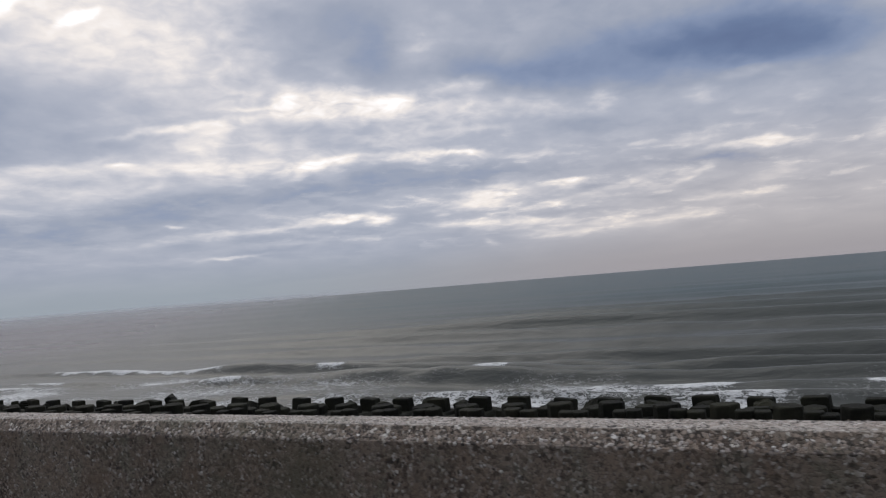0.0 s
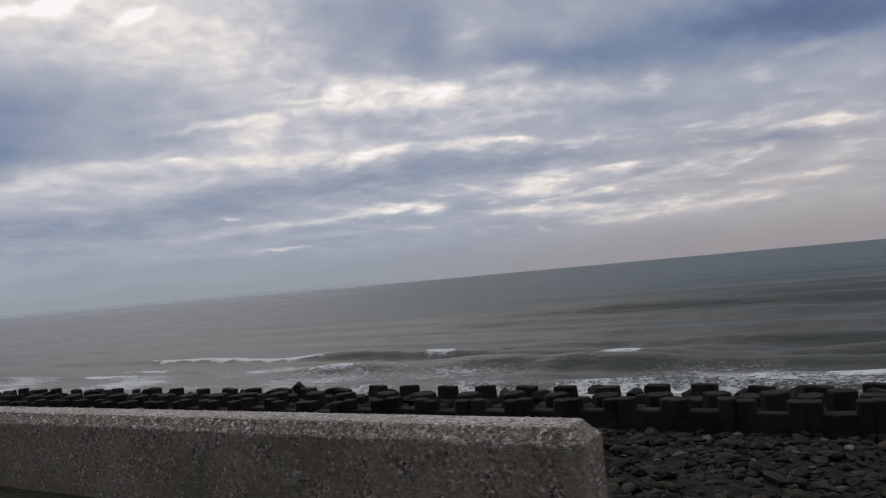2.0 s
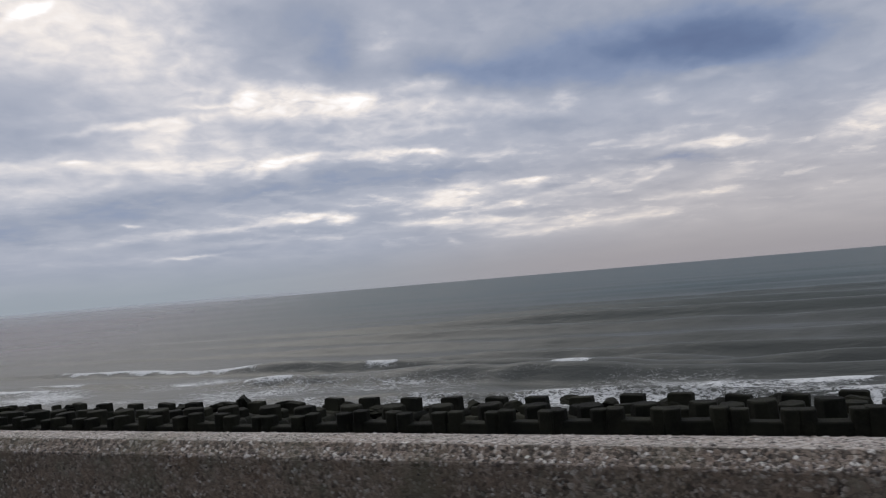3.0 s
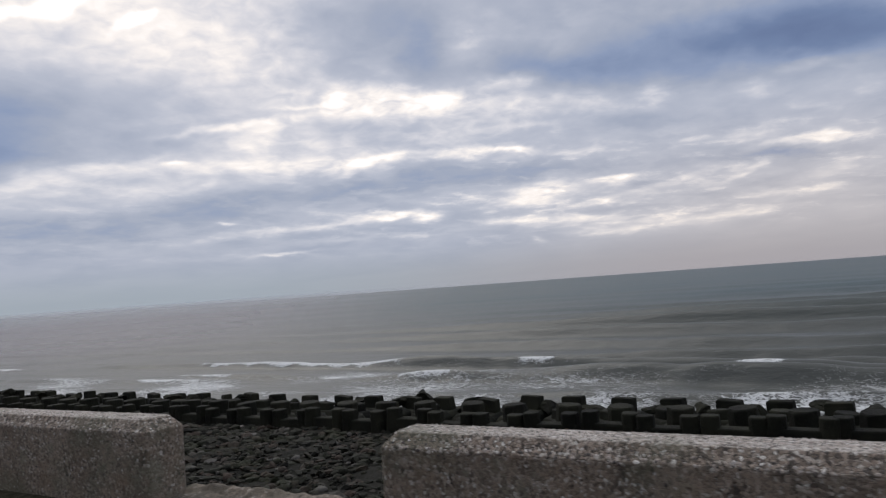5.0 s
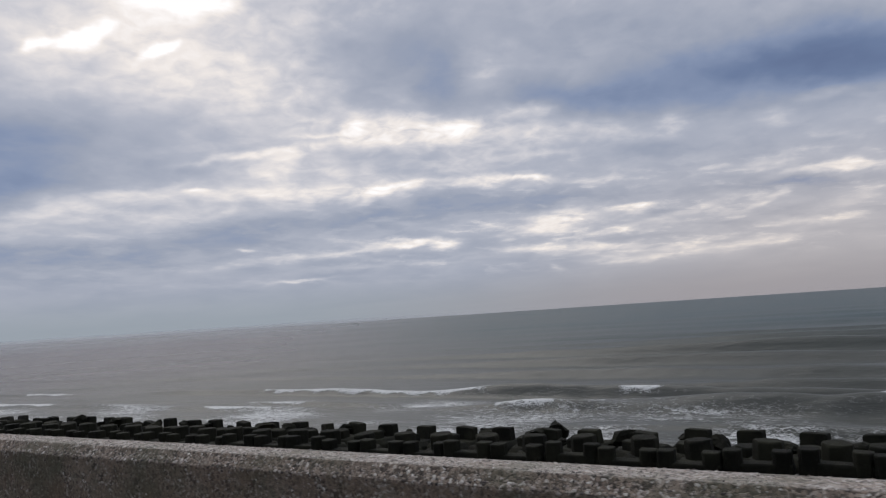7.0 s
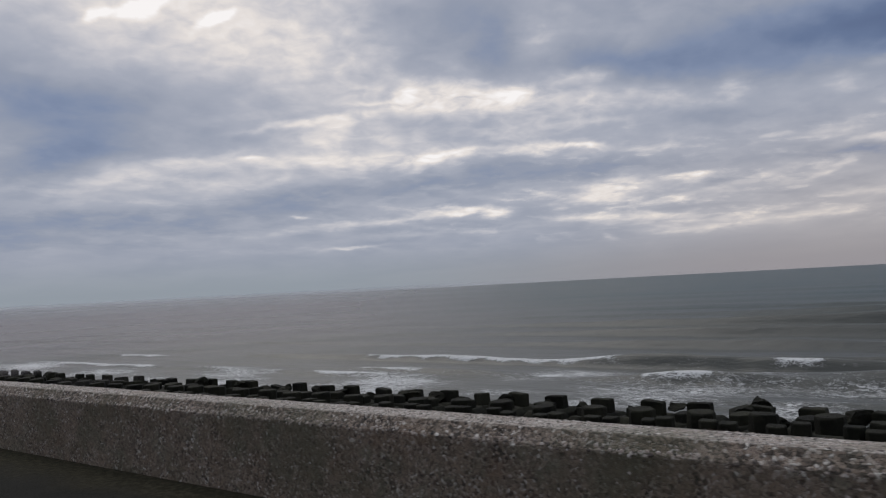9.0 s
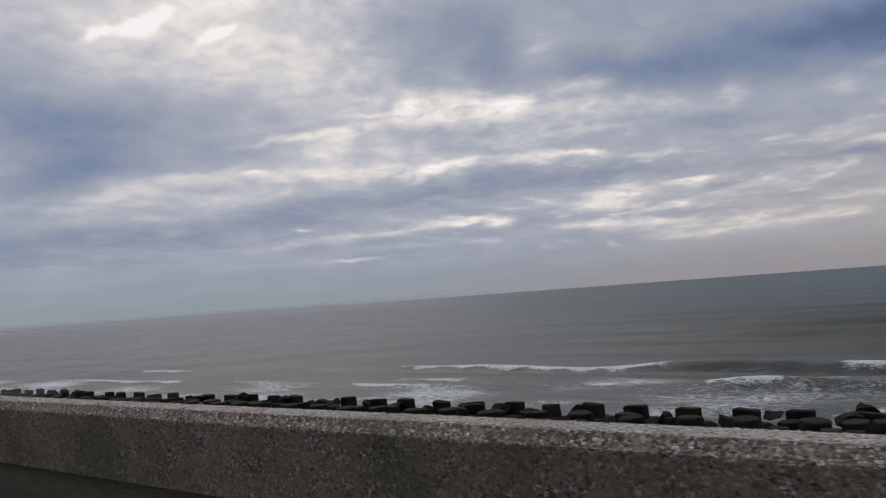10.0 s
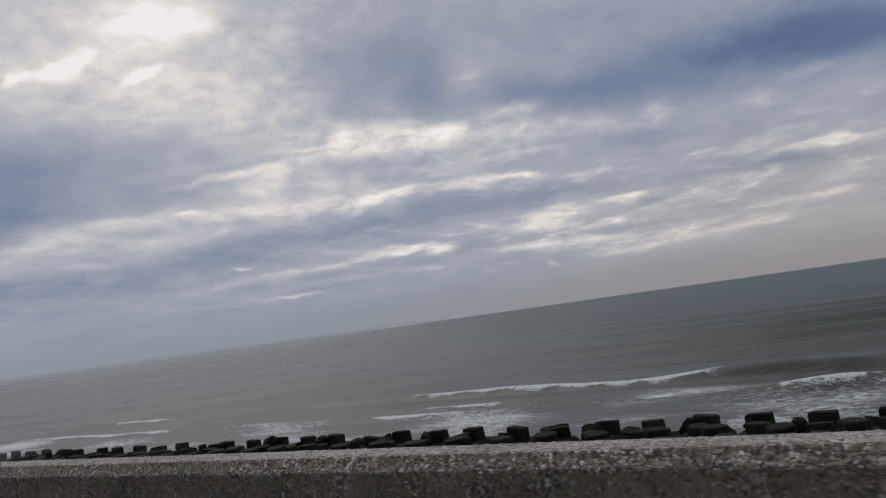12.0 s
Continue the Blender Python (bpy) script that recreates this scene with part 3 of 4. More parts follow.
def ripple(X, Y, seed, size, count=9, stretch=1.0):
    """Smooth waves in all directions, about -1 to 1."""
    r = np.random.default_rng(seed)
    out = np.zeros_like(X)
    for _ in range(count):
        a, s, q = r.uniform(0, 2 * np.pi), r.uniform(0.6, 1.7), r.uniform(0, 2 * np.pi)
        out += np.sin((X * np.cos(a) / stretch + Y * np.sin(a)) * 2 * np.pi * s / size + q)
    return out / np.sqrt(count) / 1.2


# ---- the land ----
WALL_Y, WALL_TOP, WALL_DEEP = 2.86, 0.52, 0.30

far = [-4900, -2500, -1200, -600, -350, -240]
across = np.concatenate([far, np.arange(-230, 41, 1.2), [60, 120, 300, 900, 2500, 4900]])
profile = [(-6.3, 0.0), (3.22, 0.0), (3.4, -0.7), (5.0, -1.6), (13, -8.4), (22, -8.75), (34, -8.95), (44, -9.25), (60, -11.5), (90, -14), (160, -18)]
ys = np.concatenate([[-6.3], np.arange(-6, 3, 1.5), [3.22, 3.4, 4.0, 4.6], np.arange(5, 60, 0.6), [60, 75, 90, 120, 160]])
zs = np.interp(ys, [p[0] for p in profile], [p[1] for p in profile])
me, X, Y = grid("ground", across, ys, lambda X, Y: np.interp(Y, ys, zs) + np.where(Y > 14, 0.12, 0.0) * ripple(X, Y, 3, 5.0) - 0.004)
tagged(link("ground", me, EARTH, smooth=True), "dark earth and shingle sloping to the sea", kind="structure")
# unseen slope, added to cut the sky's light on the wall's road side
slope = [(-4900, 45), (-600, 40), (-60, 28), (-14, 8.0), (-9, 3.1), (-6.2, -0.1)]
back = np.concatenate([[-4900, -2500, -1200, -600, -300, -120], np.arange(-60, -6, 1.5), [-6.2]])
me, X, Y = grid("unseen_slope", across, back, lambda X, Y: np.interp(Y, [p[0] for p in slope], [p[1] for p in slope]) + np.where(Y < -7, 0.25, 0.0) * ripple(X, Y, 4, 6.0))
tagged(link("unseen_slope", me, BACK_SLOPE, smooth=True), "unseen earthen slope added behind the road to cut the sky's light", kind="structure")
me, X, Y = grid("road", np.linspace(-400, 200, 121), np.array([-6.0, -3.0, -1.0, 0.5, 2.0, 3.2]), lambda X, Y: 0.0 * X + 0.004)
tagged(link("road", me, ASPHALT), "worn asphalt coast road beside a parapet, darkened for a car's shade", kind="structure")


# ---- the sea ----
def breaker(X, Y, x0, x1, y0, tall, slant, caps, seed):
    """A steep crest along the shore: its height, and the foam where it has broken."""
    mid, half = (x0 + x1) / 2, (x1 - x0) / 2
    yc = y0 + slant * (X - mid) + 0.7 * ripple(X, Y * 0, 40 + seed, 60.0) + 0.2 * ripple(X, Y * 0, 50 + seed, 8.0)
    ends = np.clip((half - np.abs(X - mid)) / 22.0, 0, 1)
    ends = ends * ends * (3 - 2 * ends)
    d = Y - yc
    h = tall * ends * (0.9 + 0.14 * ripple(X, Y * 0, 70 + seed, 30.0)).clip(0.5, 1.2) * np.where(d < 0, np.exp(-(d / 1.2) ** 2), np.exp(-(d / 2.6) ** 2))
    rag = (0.95 + 0.8 * ripple(X, Y * 0, 60 + seed, 9.0) + 0.45 * ripple(X, Y * 0, 80 + seed, 3.0)).clip(0.05, 1.7)
    foam = np.zeros_like(X)
    for c0, c1 in caps:
        xr = X + 2.2 * ripple(X, Y, 90 + seed, 5.0)
        on = np.clip((np.minimum(xr - c0, c1 - xr)) / 4.0, 0, 1)
        crest = np.where(d < 0, np.exp(-(d / (0.35 + 0.42 * rag)) ** 2), np.exp(-(d / (0.3 + 0.5 * rag)) ** 2))
        trail = 0.42 * min(1.0, (c1 - c0) / 25.0) * np.where(d > 0, np.exp(-(d / (1.2 + 2.2 * rag)) ** 2), 0)
        lens = np.clip(np.minimum(xr - c0, c1 - xr) / (0.5 * (c1 - c0)), 0, 1)
        foam = np.maximum(foam, np.maximum(1.15 * on * crest, lens * trail))
    return h, foam


def sea():
    xs = np.concatenate([-np.geomspace(4950, 705, 24), np.arange(-700, -150, 1.5), np.arange(-150, 36, 0.7), np.geomspace(40, 4950, 26)])
    ys = np.concatenate([np.arange(46, 130, 0.35), np.arange(130, 240, 0.9), np.geomspace(240, 4950, 150)])
    X, Y = np.meshgrid(xs, ys)
    near = np.exp(-np.clip(Y - 100, 0, None) / 300)
    near *= 1 - 0.86 * np.clip((np.degrees(np.arctan2(-(X + 34), Y)) - 10) / 28, 0, 1)     # waves flattened on the left to fit the camera's view
    bend = (Y + 2.4 * ripple(X, Y, 11, 110.0, stretch=3.0) + 0.02 * (X + 60).clip(-300, 100)).clip(20, None)
    crest = 2 * np.pi * np.log(bend / 119.0) / np.log(1.2)
    crest = np.cos(crest + 0.7 * np.cos(crest))          # steep towards the shore
    crest = 1.9 * ((crest + 1) / 2) ** 6 - 0.45
    size = (1.5 + 0.75 * ripple(X, Y, 12, 70.0, stretch=4.0)).clip(0.4, 2.6)
    size *= np.clip((Y - 66) / 46, 0.3, 1.0)          # swell lowered near the shore to thin its dark bands in the camera's view
    second = np.cos(2 * np.pi * np.log((bend + 2.5 * ripple(X, Y, 17, 45.0, stretch=2.5)) / 110.0) / np.log(1.075))
    Z = 0.30 * near * ((second + 1) / 2) ** 3 * (0.5 + 0.6 * ripple(X, Y, 18, 40.0, stretch=3.0)).clip(0, 1.3)
    Z += near * size * crest + 0.2 * near * ripple(X, Y, 13, 8.0, 14, stretch=3.5) + 0.05 * near * ripple(X, Y, 14, 3.4, 14, stretch=2.0)
    foam = np.zeros_like(Z)
    for k, (x0, x1, y0, tall, slant, caps) in enumerate([
            (-175, -70, 92.5, 0.95, -0.05, ((-134, -86),)),
            (-98, -10, 90.0, 1.9, -0.02, ((-71, -60),)),
            (-60, 50, 84.5, 1.6, 0.0, ((-42, -33),)),
            (-250, -170, 90.0, 0.5, 0.0, ((-203, -184),)),
            (-140, -85, 79.5, 0.8, 0.02, ((-121, -108), (-95, -86))),
            (-95, -20, 78.0, 1.5, 0.0, ((-80, -69),)),
            (-30, 40, 73.5, 0.7, 0.0, ((-17, -5), (1, 9))),
            (-230, -100, 76.0, 0.5, 0.0, ((-200, -166), (-128, -114)))]):
        h, f = breaker(X, Y, x0, x1, y0, tall, slant, caps, k)
        Z += h
        foam = np.maximum(foam, f)
    wash = np.exp(-((Y - 71) / 8.0) ** 2) * (0.36 + 0.30 * ripple(X, Y, 15, 30.0, stretch=1.6)) * (0.85 + 0.15 / (1 + np.exp((X + 45) / 4)))
    broad = np.exp(-((Y - 82) / 7.0) ** 2 - ((X + 84) / 38.0) ** 2) * (0.42 + 0.3 * ripple(X, Y, 16, 18.0, stretch=2.0))
    foam = np.maximum(foam, np.maximum(wash, broad)).clip(0, 1)
    foam = np.maximum(foam, 0.55 * np.exp(-((Y - 65) / 5.5) ** 2) * (0.6 + 0.5 * ripple(X, Y, 19, 20.0)).clip(0, 1))
    foam = np.maximum(foam, 0.42 * np.exp(-((Y - 69.5) / 3.6) ** 2 - ((X + 26) / 24.0) ** 2) * (0.62 + 0.4 * ripple(X, Y, 23, 14.0, stretch=2.0)).clip(0, 1))
    verts = np.stack([X, Y, Z + SEA_Z], -1).reshape(-1, 3)
    i = (np.arange(len(ys) - 1)[:, None] * len(xs) + np.arange(len(xs) - 1)[None]).ravel()
    me = raw("sea", verts, np.stack([i, i + 1, i + len(xs) + 1, i + len(xs)], -1))
    at = me.attributes.new("foam", "FLOAT", "POINT")
    at.data.foreach_set("value", foam.ravel().astype(np.float32))
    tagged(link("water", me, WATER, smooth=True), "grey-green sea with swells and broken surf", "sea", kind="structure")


sea()


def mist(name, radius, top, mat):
    """An upright see-through sheet over the water that stands in for pale haze."""
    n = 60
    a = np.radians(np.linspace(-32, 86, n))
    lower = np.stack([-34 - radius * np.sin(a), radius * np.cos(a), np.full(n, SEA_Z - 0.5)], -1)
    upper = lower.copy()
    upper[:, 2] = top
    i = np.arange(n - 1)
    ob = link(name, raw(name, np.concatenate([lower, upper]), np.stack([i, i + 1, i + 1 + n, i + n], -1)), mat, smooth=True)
    return tagged(ob, "see-through sheet that stands in for pale haze over the water", "mist", kind="stuff")


# added see-through sheets lay a pale haze over the view's left side
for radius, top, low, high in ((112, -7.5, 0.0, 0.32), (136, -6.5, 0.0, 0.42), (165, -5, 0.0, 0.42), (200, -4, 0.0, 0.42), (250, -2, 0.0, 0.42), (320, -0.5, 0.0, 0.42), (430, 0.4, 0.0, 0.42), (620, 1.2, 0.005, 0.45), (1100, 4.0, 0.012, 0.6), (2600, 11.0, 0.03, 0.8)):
    mist("haze_sheet", radius, top, haze_veil("mist", low, high, top, SEA_Z + 0.4 * (top - SEA_Z), (27, 50), (0.65, 0.61, 0.64, 1) if radius < 600 else (0.72, 0.72, 0.76, 1)))


# ---- the parapet ----
WALL_LONG = 16.9


def parapet_body(long, deep, bottom, top, bevel, slope_end=0.085, corner=0.05):
    """A low wall with a sloped edge all round its top and rounded corners."""
    bm = bmesh.new()

    def ring(inset, z):
        """The plan of the wall, drawn in by a margin, with round corners."""
        c = max(0.008, corner - 0.4 * inset)
        x0, x1, y0, y1 = inset * slope_end / bevel, long - inset * slope_end / bevel, inset, deep - inset
        out = []
        for cx, cy, start in ((x1 - c, y1 - c, 0), (x0 + c, y1 - c, 90), (x0 + c, y0 + c, 180), (x1 - c, y0 + c, 270)):
            for k in range(5):
                a = math.radians(start + 22.5 * k)
                out.append(bm.verts.new((cx + c * math.cos(a), cy + c * math.sin(a), z)))
        return out
    rim = 0.012
    loops = [ring(0, bottom), ring(0, top - bevel - rim), ring(0.25 * rim, top - bevel), ring(0.5 * bevel, top - 0.47 * bevel), ring(bevel - rim, top - 0.35 * rim), ring(bevel + rim, top)]
    for p, q in zip(loops[:-1], loops[1:]):
        for i in range(len(p)):
            j = (i + 1) % len(p)
            bm.faces.new((p[i], p[j], q[j], q[i]))
    bm.faces.new(loops[0][::-1])
    bm.faces.new(loops[-1])
    return from_bm("body", bm)


def pebble_sheet(count, long, high, deep, bevel):
    """The larger pebbles that stand out of the front, the sloped edge and the top of a wall."""
    r = np.random.default_rng(21)
    front, edge, top = high - bevel - 0.02, bevel * 1.414, deep - 2 * bevel
    s = r.uniform(0, front + 2 * edge + top, count)
    keep = (s > front * 0.97) | (r.random(count) < 0.07)
    s = s[keep]
    count = len(s)
    u = r.uniform(bevel, long - bevel, count)
    pos, nor = np.zeros((count, 3)), np.zeros((count, 3))
    half = 0.7071
    for a, b, start, along, out in ((0, front, (0, 0.02), (0, 1), (-1, 0)), (front, front + edge, (0, high - bevel), (half, half), (-half, half)),
                                    (front + edge, front + edge + top, (bevel, high), (1, 0), (0, 1)),
                                    (front + edge + top, front + 2 * edge + top, (deep - bevel, high), (half, -half), (half, half))):
        k = (s >= a) & (s <= b)
        d = s[k] - a
        pos[k] = np.stack([u[k], start[0] + along[0] * d, start[1] + along[1] * d], -1)
        nor[k] = (0, out[0], out[1])
    other = np.tile((1.0, 0.0, 0.0), (count, 1))
    b = np.cross(nor, other)
    size = r.uniform(0.0045, 0.0105, count)
    m = 6
    ang = np.arange(m)[None] / m * 2 * np.pi + r.uniform(0, 6, (count, 1))
    rad = size[:, None] * r.uniform(0.75, 1.2, (count, m))
    rim = pos[:, None] + other[:, None] * (np.cos(ang) * rad * r.uniform(0.8, 1.5, (count, 1)))[..., None] + b[:, None] * (np.sin(ang) * rad)[..., None] - nor[:, None] * 0.001
    tip = pos + nor * (size * r.uniform(0.25, 0.5, count))[:, None]
    verts = np.concatenate([rim, tip[:, None]], 1)
    base = np.arange(count)[:, None] * (m + 1)
    tris = [np.concatenate([base + j, base + (j + 1) % m, base + m], 1) for j in range(m)]
    return raw("aggregate", verts.reshape(-1, 3), np.concatenate(tris))


def parapet(x0, x1, first=None):
    if first is None:
        wall = new("parapet_wall")
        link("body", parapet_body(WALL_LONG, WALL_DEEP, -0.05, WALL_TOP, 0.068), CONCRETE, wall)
        tagged(link("aggregate", pebble_sheet(22000, WALL_LONG, WALL_TOP, WALL_DEEP, 0.068), PEBBLE, wall), "grey, tan and white pebbles bared in the concrete", kind="stuff")
        tagged(wall, "long low concrete parapet with exposed pebble aggregate", "wall", "parapet walls along the road")
        wall.matrix_basis = pose(x0, WALL_Y, 0)
    else:
        wall = copy_thing(first, pose(x0, WALL_Y, 0))
    wall.scale = ((x1 - x0) / WALL_LONG, 1, 1)
    return wall


GAPS = [(-85.6, -83.9), (-66.95, -65.32), (-48.55, -46.74), (-29.42, -27.74), (-10.93, -9.22), (7.7, 9.4)]
first = None
for (_, a), (b, _) in zip(GAPS[:-1], GAPS[1:]):
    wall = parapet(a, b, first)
    first = first or wall


def sill_block(wide, seed):
    """A low footing between two walls, its upper face broken and lumpy."""
    xs, ysill = np.linspace(0, wide, 60), np.linspace(0, 0.42, 18)
    X, Y = np.meshgrid(xs, ysill)
    top = 0.035 + 0.010 * ripple(X, Y, seed, 0.5) + 0.008 * ripple(X, Y, seed + 1, 0.13, 12) + 0.004 * ripple(X, Y, seed + 2, 0.04, 12)
    top += 0.035 * np.clip((Y - 0.30 - 0.03 * ripple(X, Y * 0, seed + 3, 0.5)) / 0.05, 0, 1)          # a broken ledge at the back
    rim = (np.minimum(Y, 0.42 - Y) < 0.001)
    top = np.where(rim, -0.05, top)
    verts = np.stack([X, Y, top], -1).reshape(-1, 3)
    i = (np.arange(len(ysill) - 1)[:, None] * len(xs) + np.arange(len(xs) - 1)[None]).ravel()
    return raw("sill", verts, np.stack([i, i + 1, i + len(xs) + 1, i + len(xs)], -1))


for k, (a, b) in enumerate(GAPS[1:-1]):
    sill = link("sill", sill_block(b - a + 0.08, 400 + 7 * k), GRIMY, smooth=True)
    sill.location = (a - 0.04, WALL_Y - 0.03, 0.0)
    tagged(sill, "low worn pebbly concrete sill between two parapet walls", "sill", "sills in the parapet gaps")


# ---- the breakwater ----
def prism(rings, seed, rough, bevel):
    """A closed solid from rings of plan points at rising heights, its edges worn."""
    r = random.Random(seed)
    bm = bmesh.new()
    loops = [[bm.verts.new((x + r.uniform(-rough, rough), y + r.uniform(-rough, rough), z + 0.6 * r.uniform(-rough, rough))) for x, y in plan] for plan, z in rings]
    for a, b in zip(loops[:-1], loops[1:]):
        for i in range(len(a)):
            j = (i + 1) % len(a)
            bm.faces.new((a[i], a[j], b[j], b[i]))
    bm.faces.new(loops[0][::-1])
    bm.faces.new(loops[-1])
    bmesh.ops.recalc_face_normals(bm, faces=bm.faces)
    sharp = [e for e in bm.edges if e.is_manifold and e.calc_face_angle() > 0.35]
    bmesh.ops.bevel(bm, geom=sharp, offset=bevel, segments=2, profile=0.55, affect="EDGES")
    return bm


def round_plan(sides, rad, wide=1.0, deep=1.0):
    turn = math.pi / sides
    return [(wide * rad * math.cos(turn + 2 * math.pi * i / sides) / math.cos(turn), deep * rad * math.sin(turn + 2 * math.pi * i / sides) / math.cos(turn)) for i in range(sides)]


def box_plan(x0, x1, y0, y1):
    return [(x0, y0), (x1, y0), (x1, y1), (x0, y1)]


def horn_block(seed):
    """The parts of a block with two upright horns at its ends and a low seat between them."""
    half, horn, seat, top = 1.84, 1.06, 1.5, 2.2
    base = prism([(box_plan(-half, half, -0.55, 0.75), 0.0), (box_plan(-half + 0.02, half - 0.02, -0.46, 0.62), seat - 0.1), (box_plan(-half + 0.04, half - 0.04, -0.42, 0.60), seat)], seed, 0.03, 0.07)
    parts = [("base", from_bm("base", base))]
    for side in (-1, 1):
        c = side * (half - horn / 2)
        plan = [(c - 0.53, -0.30), (c - 0.28, -0.60), (c + 0.28, -0.60), (c + 0.53, -0.30), (c + 0.50, 0.42), (c - 0.50, 0.42)]
        lean = [(x, y * 0.96) for x, y in plan]
        parts.append(("horn", from_bm("horn", prism([(plan, 0.06), (lean, seat), (lean, top)], seed + 40 + side, 0.03, 0.09))))
    return parts


def pillar_block(seed, sides, wide, foot, cap, total, shoulder, stretch=(1.0, 1.0)):
    """The parts of a many-sided block: a broad foot and the thick head that stands on it."""
    ledge = total - cap - 0.35 * shoulder
    lower = prism([(round_plan(sides, foot), 0.0), (round_plan(sides, foot), ledge - shoulder), (round_plan(sides, 0.8 * foot), ledge)], seed, 0.06, 0.1)
    head = prism([(round_plan(sides, wide * 1.04, *stretch), ledge - 0.3), (round_plan(sides, wide, *stretch), total - 0.1), (round_plan(sides, wide - 0.06, *stretch), total)], seed + 60, 0.04, 0.06)
    return [("foot", from_bm("foot", lower)), ("head", from_bm("head", head))]


def armour_block(parts, m, label, group):
    block = new("armour_block")
    for name, me in parts:
        link(name, me, WEEDY, block)
    block.matrix_basis = m
    return tagged(block, label, "armour block", group)


fronts = [horn_block(k) for k in range(4)]
middles = [pillar_block(k, 8, 0.82, 1.4, 1.0, 2.6, 0.35) for k in range(4)]
inners = [pillar_block(k + 20, 6, 0.75, 1.5, 0.5, 2.6, 0.4) for k in range(4)]
backs = [pillar_block(k + 9, 4, 0.65, 1.45, 0.9, 3.1, 0.3, (1.3, 0.6)) for k in range(4)]
PITCH = 3.69
r = random.Random(5)
for k in range(-22, 56):
    x = -35.5 - PITCH * k
    fall = 0.009 * max(0.0, -x - 25)          # rows lowered along the shore to fit the camera's view
    for row, kinds, y, z, off, label in ((0, fronts, 44.95, -9.5 - fall, PITCH / 2, "dark weedy concrete block with two blunt horns on the shore"),
                                         (1, middles, 47.6, -9.95 - 0.8 * fall, PITCH / 2, "dark eight-sided concrete block in the breakwater"),
                                         (3, inners, 51.0, -10.8 - 0.3 * fall, 0.0, "dark six-sided concrete block in the breakwater"),
                                         (2, backs, 53.8, -11.06 - 0.3 * fall, 0.0, "dark square-headed concrete block at the water's edge")):
        loose = row == 2 and r.random() < 0.12
        if row == 0:
            x = -35.44 - (3.75 if k >= 0 else 3.45) * k
        tilt = 9 if loose else (1.5, 3, 3.5, 5)[row]
        m = pose(x + off + r.uniform(-0.15, 0.15), y + r.uniform(-0.2, 0.2), z + r.uniform(-0.14, 0.10) - 0.25 * loose,
                 r.uniform(-tilt, tilt), r.uniform(-tilt, tilt), (r.uniform(-1.5, 1.5) if row == 0 else r.uniform(-5, 5)) - (10 if row == 2 else 0) + (r.uniform(-40, 40) if loose else 0))
        armour_block(kinds[r.randrange(4)], m, label if not loose else "tilted dark concrete block at the water's edge",
                     ("front row of armour blocks", "middle row of armour blocks", "back row of armour blocks", "inner row of armour blocks")[row])


# ---- stones ----
def ico(level):
    bm = bmesh.new()
    bmesh.ops.create_icosphere(bm, subdivisions=level, radius=1.0)
    v = np.array([p.co for p in bm.verts])
    f = np.array([[p.index for p in q.verts] for q in bm.faces])
    bm.free()
    return v, f


def rock_points(v, r, size, flat):
    """A broken stone: a ball cut by random planes."""
    p = v.copy()
    for _ in range(11):
        n = r.normal(size=3)
        n /= np.linalg.norm(n)
        d = p @ n - r.uniform(0.38, 0.8)
        p -= np.where(d > 0, d, 0)[:, None] * n
    p += r.normal(scale=0.045, size=p.shape)
    return p * size * np.array([r.uniform(0.8, 1.35), r.uniform(0.7, 1.1), flat * r.uniform(0.7, 1.2)])


def turned(p, r, tip=0.3):
    a, b = r.uniform(0, 6.28), r.normal(scale=tip)
    c, s, cb, sb = np.cos(a), np.sin(a), np.cos(b), np.sin(b)
    return p @ np.array([[1, 0, 0], [0, cb, -sb], [0, sb, cb]]).T @ np.array([[c, -s, 0], [s, c, 0], [0, 0, 1]]).T


def shore_z(y):
    return np.interp(y, ys, zs)


def stone_field():
    r = np.random.default_rng(31)
    v, f = ico(1)
    kinds = [rock_points(v, r, 1.15, 0.55) for _ in range(24)]
    verts, faces, base = [], [], 0
    count = 16500
    X, Y = r.uniform(-150, 4, count), 44.8 - 19 * r.uniform(0, 1, count) ** 1.15
    size = 0.14 + 0.13 * r.random(count) + 0.36 * r.random(count) ** 5
    single = np.zeros(count, bool)
    single[np.argsort(-size)[:300]] = True          # the largest can be told apart
    shared = [raw("stone", k, f) for k in kinds]
    for me in shared:
        me.polygons.foreach_set("use_smooth", [False] * len(me.polygons))
    for x, y, s in zip(X[single], Y[single], size[single]):
        ob = link("stone", shared[r.integers(24)], STONE)
        ob.matrix_basis = pose(x, y, shore_z(y) + s * r.uniform(0.05, 0.3), r.uniform(-15, 15), r.uniform(-15, 15), r.uniform(0, 360)) @ Matrix.Scale(s, 4)
        tagged(ob, "large dark broken stone on the shingle shore", "stone", "large stones on the shore")
    X, Y, size = X[~single], Y[~single], size[~single]
    count = len(X)
    for x, y, s in zip(X, Y, size):
        p = turned(kinds[r.integers(24)] * s, r) + (x, y, shore_z(y) + s * r.uniform(0.05, 0.4))
        verts.append(p)
        faces.append(f + base)
        base += len(p)
    ob = link("stones", raw("stones", np.concatenate(verts), np.concatenate(faces)), STONE, smooth=True)
    ob.data.polygons.foreach_set("use_smooth", np.repeat(r.random(count) < 0.25, len(f)))
    tagged(ob, "dark broken stones strewn over the shore", "stones", kind="stuff")


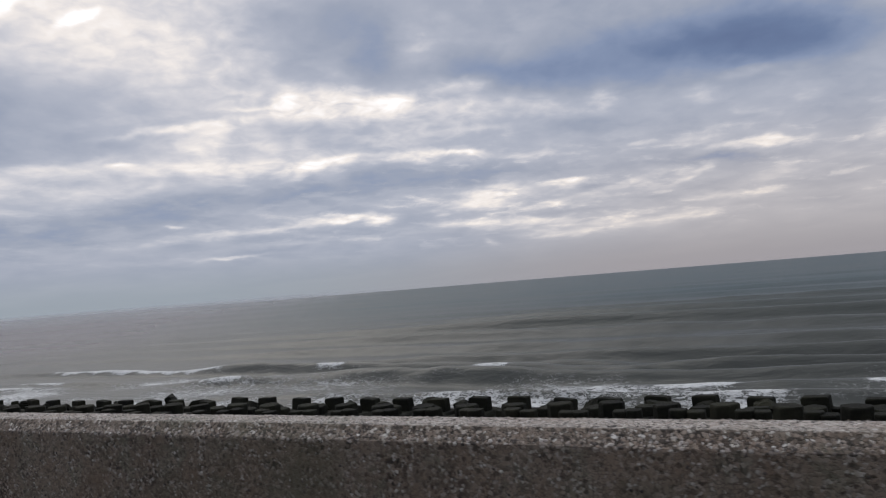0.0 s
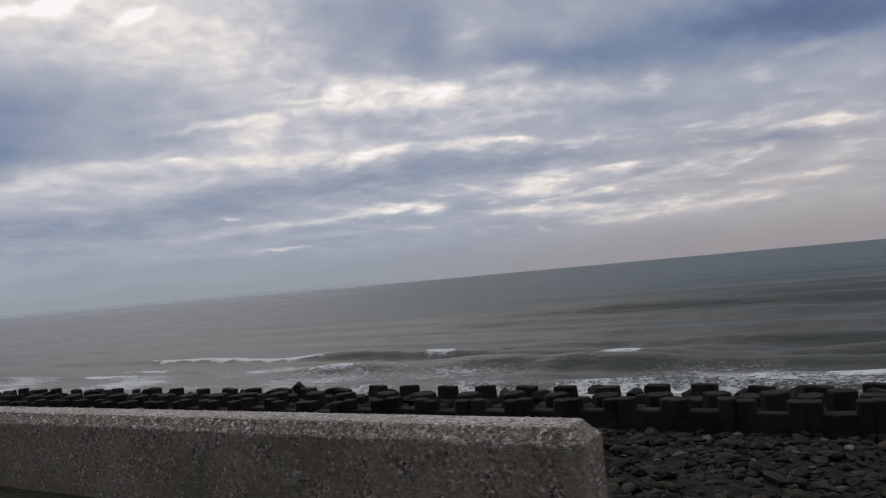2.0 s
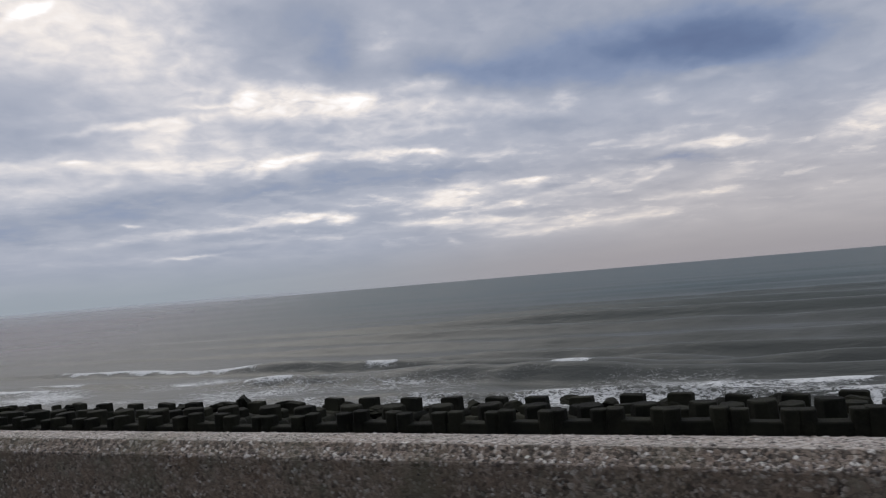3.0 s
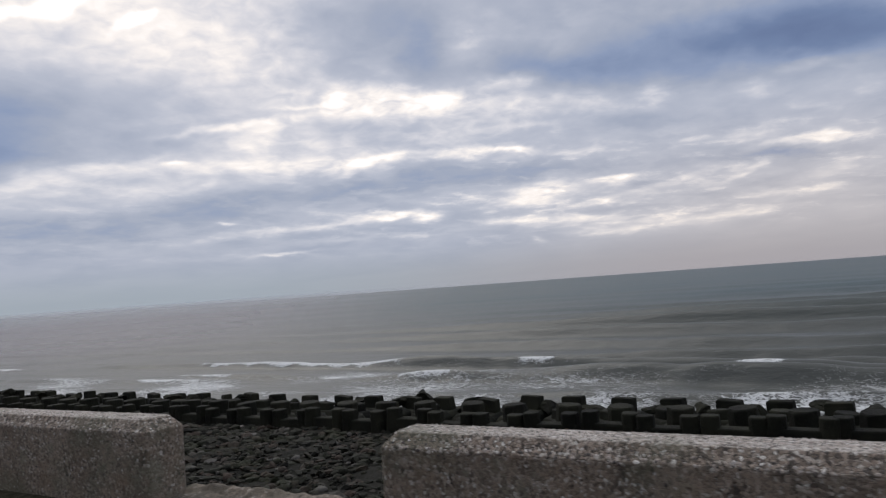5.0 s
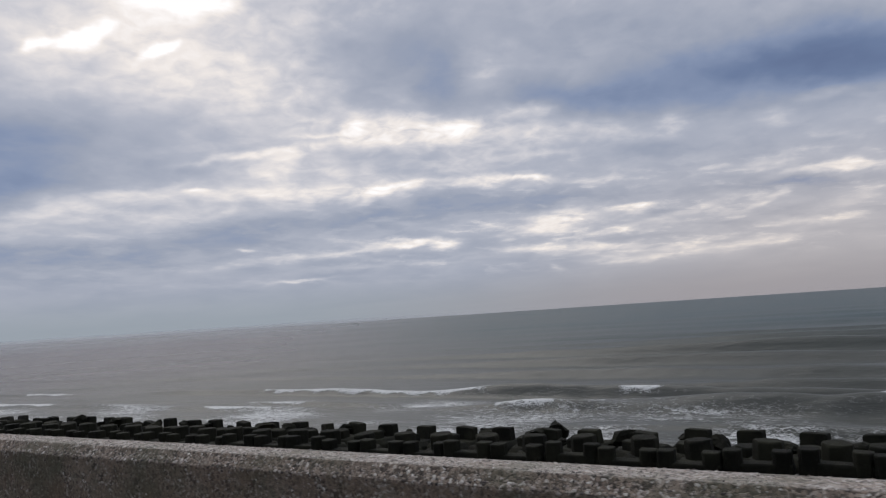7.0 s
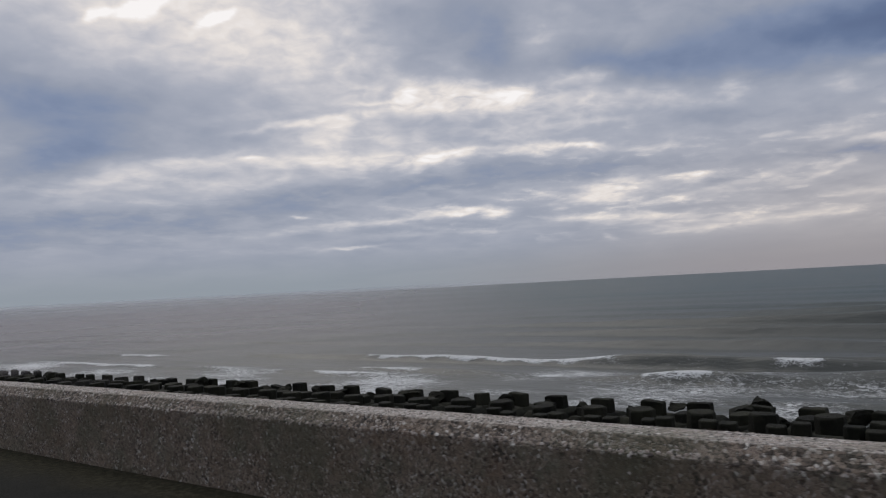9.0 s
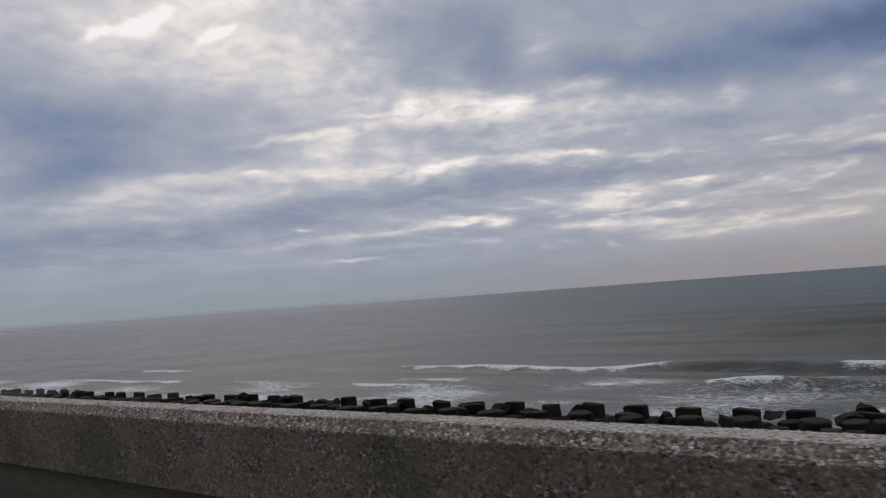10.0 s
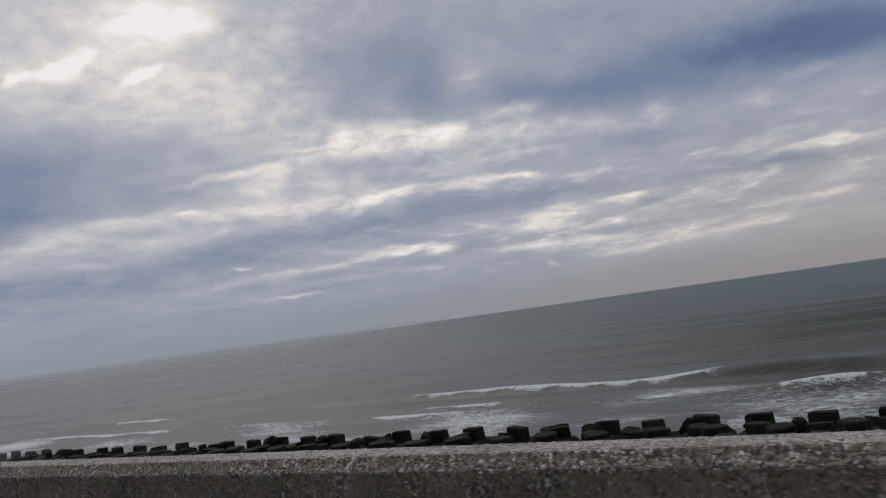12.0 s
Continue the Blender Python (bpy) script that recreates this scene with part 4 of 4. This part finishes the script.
def boulder(name, x, y, size, seed, flat=0.6, z=None, label="large dark boulder on the stony shore", tall=1.0, mat=STONE):
    r = np.random.default_rng(seed)
    v, f = ico(3)
    p = turned(rock_points(v, r, size, flat), r, 0.15) * (1, 1, tall)
    ob = link(name, raw(name, p, f), mat)
    ob.location = (x, y, (float(shore_z(y)) if z is None else z) + 0.4 * size * flat)
    return tagged(ob, label, "boulder", "boulders on the shore")


stone_field()
for k, (x, y, size, flat) in enumerate([(-39.1, 39.6, 1.75, 0.7), (-75.8, 41.4, 0.95, 0.5), (-71.1, 43.4, 0.6, 0.4), (-40.0, 41.6, 0.8, 0.5), (-13.3, 39.9, 0.6, 0.6),
                                        (-84.3, 38.6, 1.0, 0.6), (-78.2, 37.8, 0.7, 0.5), (-44.0, 41.5, 0.7, 0.5), (-27.5, 40.6, 0.75, 0.5), (-93.0, 41.0, 0.8, 0.5), (-57.0, 41.0, 0.7, 0.5)]):
    boulder("boulder", x, y, size, 100 + k, flat)
boulder("boulder", -62.0, 56.6, 1.15, 77, 1.0, -9.2, "pointed dark rock standing among the armour blocks", 1.35, WEEDY)
r = random.Random(17)
for k in range(52):
    x = -35.5 + PITCH * (10.5 - k) + r.uniform(-0.7, 0.7)
    boulder("boulder", x, r.uniform(52.2, 54.6), r.uniform(0.8, 1.25), 200 + k, r.uniform(0.55, 0.8), r.uniform(-9.25, -8.75) - 0.003 * max(0.0, -x - 25), "dark wave-worn rock among the armour blocks", 1.0, WEEDY)


# ---- drift and litter on the shore ----
def pale(name, colour):
    m, g, b = material(name)
    n = g.noise(place(g), 14.0, 5.0, 0.65)
    g.put(b.inputs["Base Color"], g.mix(g.remap(n, 0.35, 0.7), tuple(c * 0.55 for c in colour[:3]) + (1,), colour))
    g.put(b.inputs["Roughness"], 0.85)
    return m


BLEACHED, BROWN_STONE = pale("bleached wood", (0.34, 0.30, 0.25, 1)), pale("brown stone", (0.20, 0.175, 0.15, 1))


def stick(x, y, long, lean, turn, seed):
    """A crooked, tapering piece of driftwood stuck between the stones."""
    r = random.Random(seed)
    bm = bmesh.new()
    rings, sides, last = 7, 6, None
    at = Vector((0, 0, 0))
    for i in range(rings):
        rad = 0.045 * (1 - 0.7 * i / (rings - 1))
        loop = [bm.verts.new(at + Vector((rad * math.cos(a), rad * math.sin(a), 0))) for a in [2 * math.pi * j / sides for j in range(sides)]]
        if last:
            for j in range(sides):
                bm.faces.new((last[j], last[(j + 1) % sides], loop[(j + 1) % sides], loop[j]))
        else:
            bm.faces.new(loop[::-1])
        last = loop
        at = at + Vector((r.uniform(-0.05, 0.05), r.uniform(-0.05, 0.05), long / (rings - 1)))
    bm.faces.new(last)
    ob = link("driftwood", from_bm("driftwood", bm), BLEACHED, smooth=True)
    ob.matrix_basis = pose(x, y, float(shore_z(y)) - 0.1, lean, 0, turn)
    return tagged(ob, "thin pale driftwood stick standing between the stones", "driftwood", "driftwood on the shore")


stick(-81.9, 38.2, 1.3, 14, 30, 1)
stick(-84.0, 39.3, 0.9, 38, 80, 2)
stick(-86.1, 40.6, 1.0, 70, 200, 3)
for k, (x, y, size) in enumerate([(-94.9, 36.6, 0.24), (-83.2, 39.6, 0.17), (-37.4, 37.6, 0.15), (-70.9, 43.0, 0.3), (-16.2, 37.4, 0.2), (-12.4, 40.9, 0.28)]):
    ob = boulder("stone", x, y, size, 300 + k, 0.6, None, "single brownish stone among the dark ones")
    ob.data.materials[0] = BROWN_STONE
    ob.location.z += 0.22
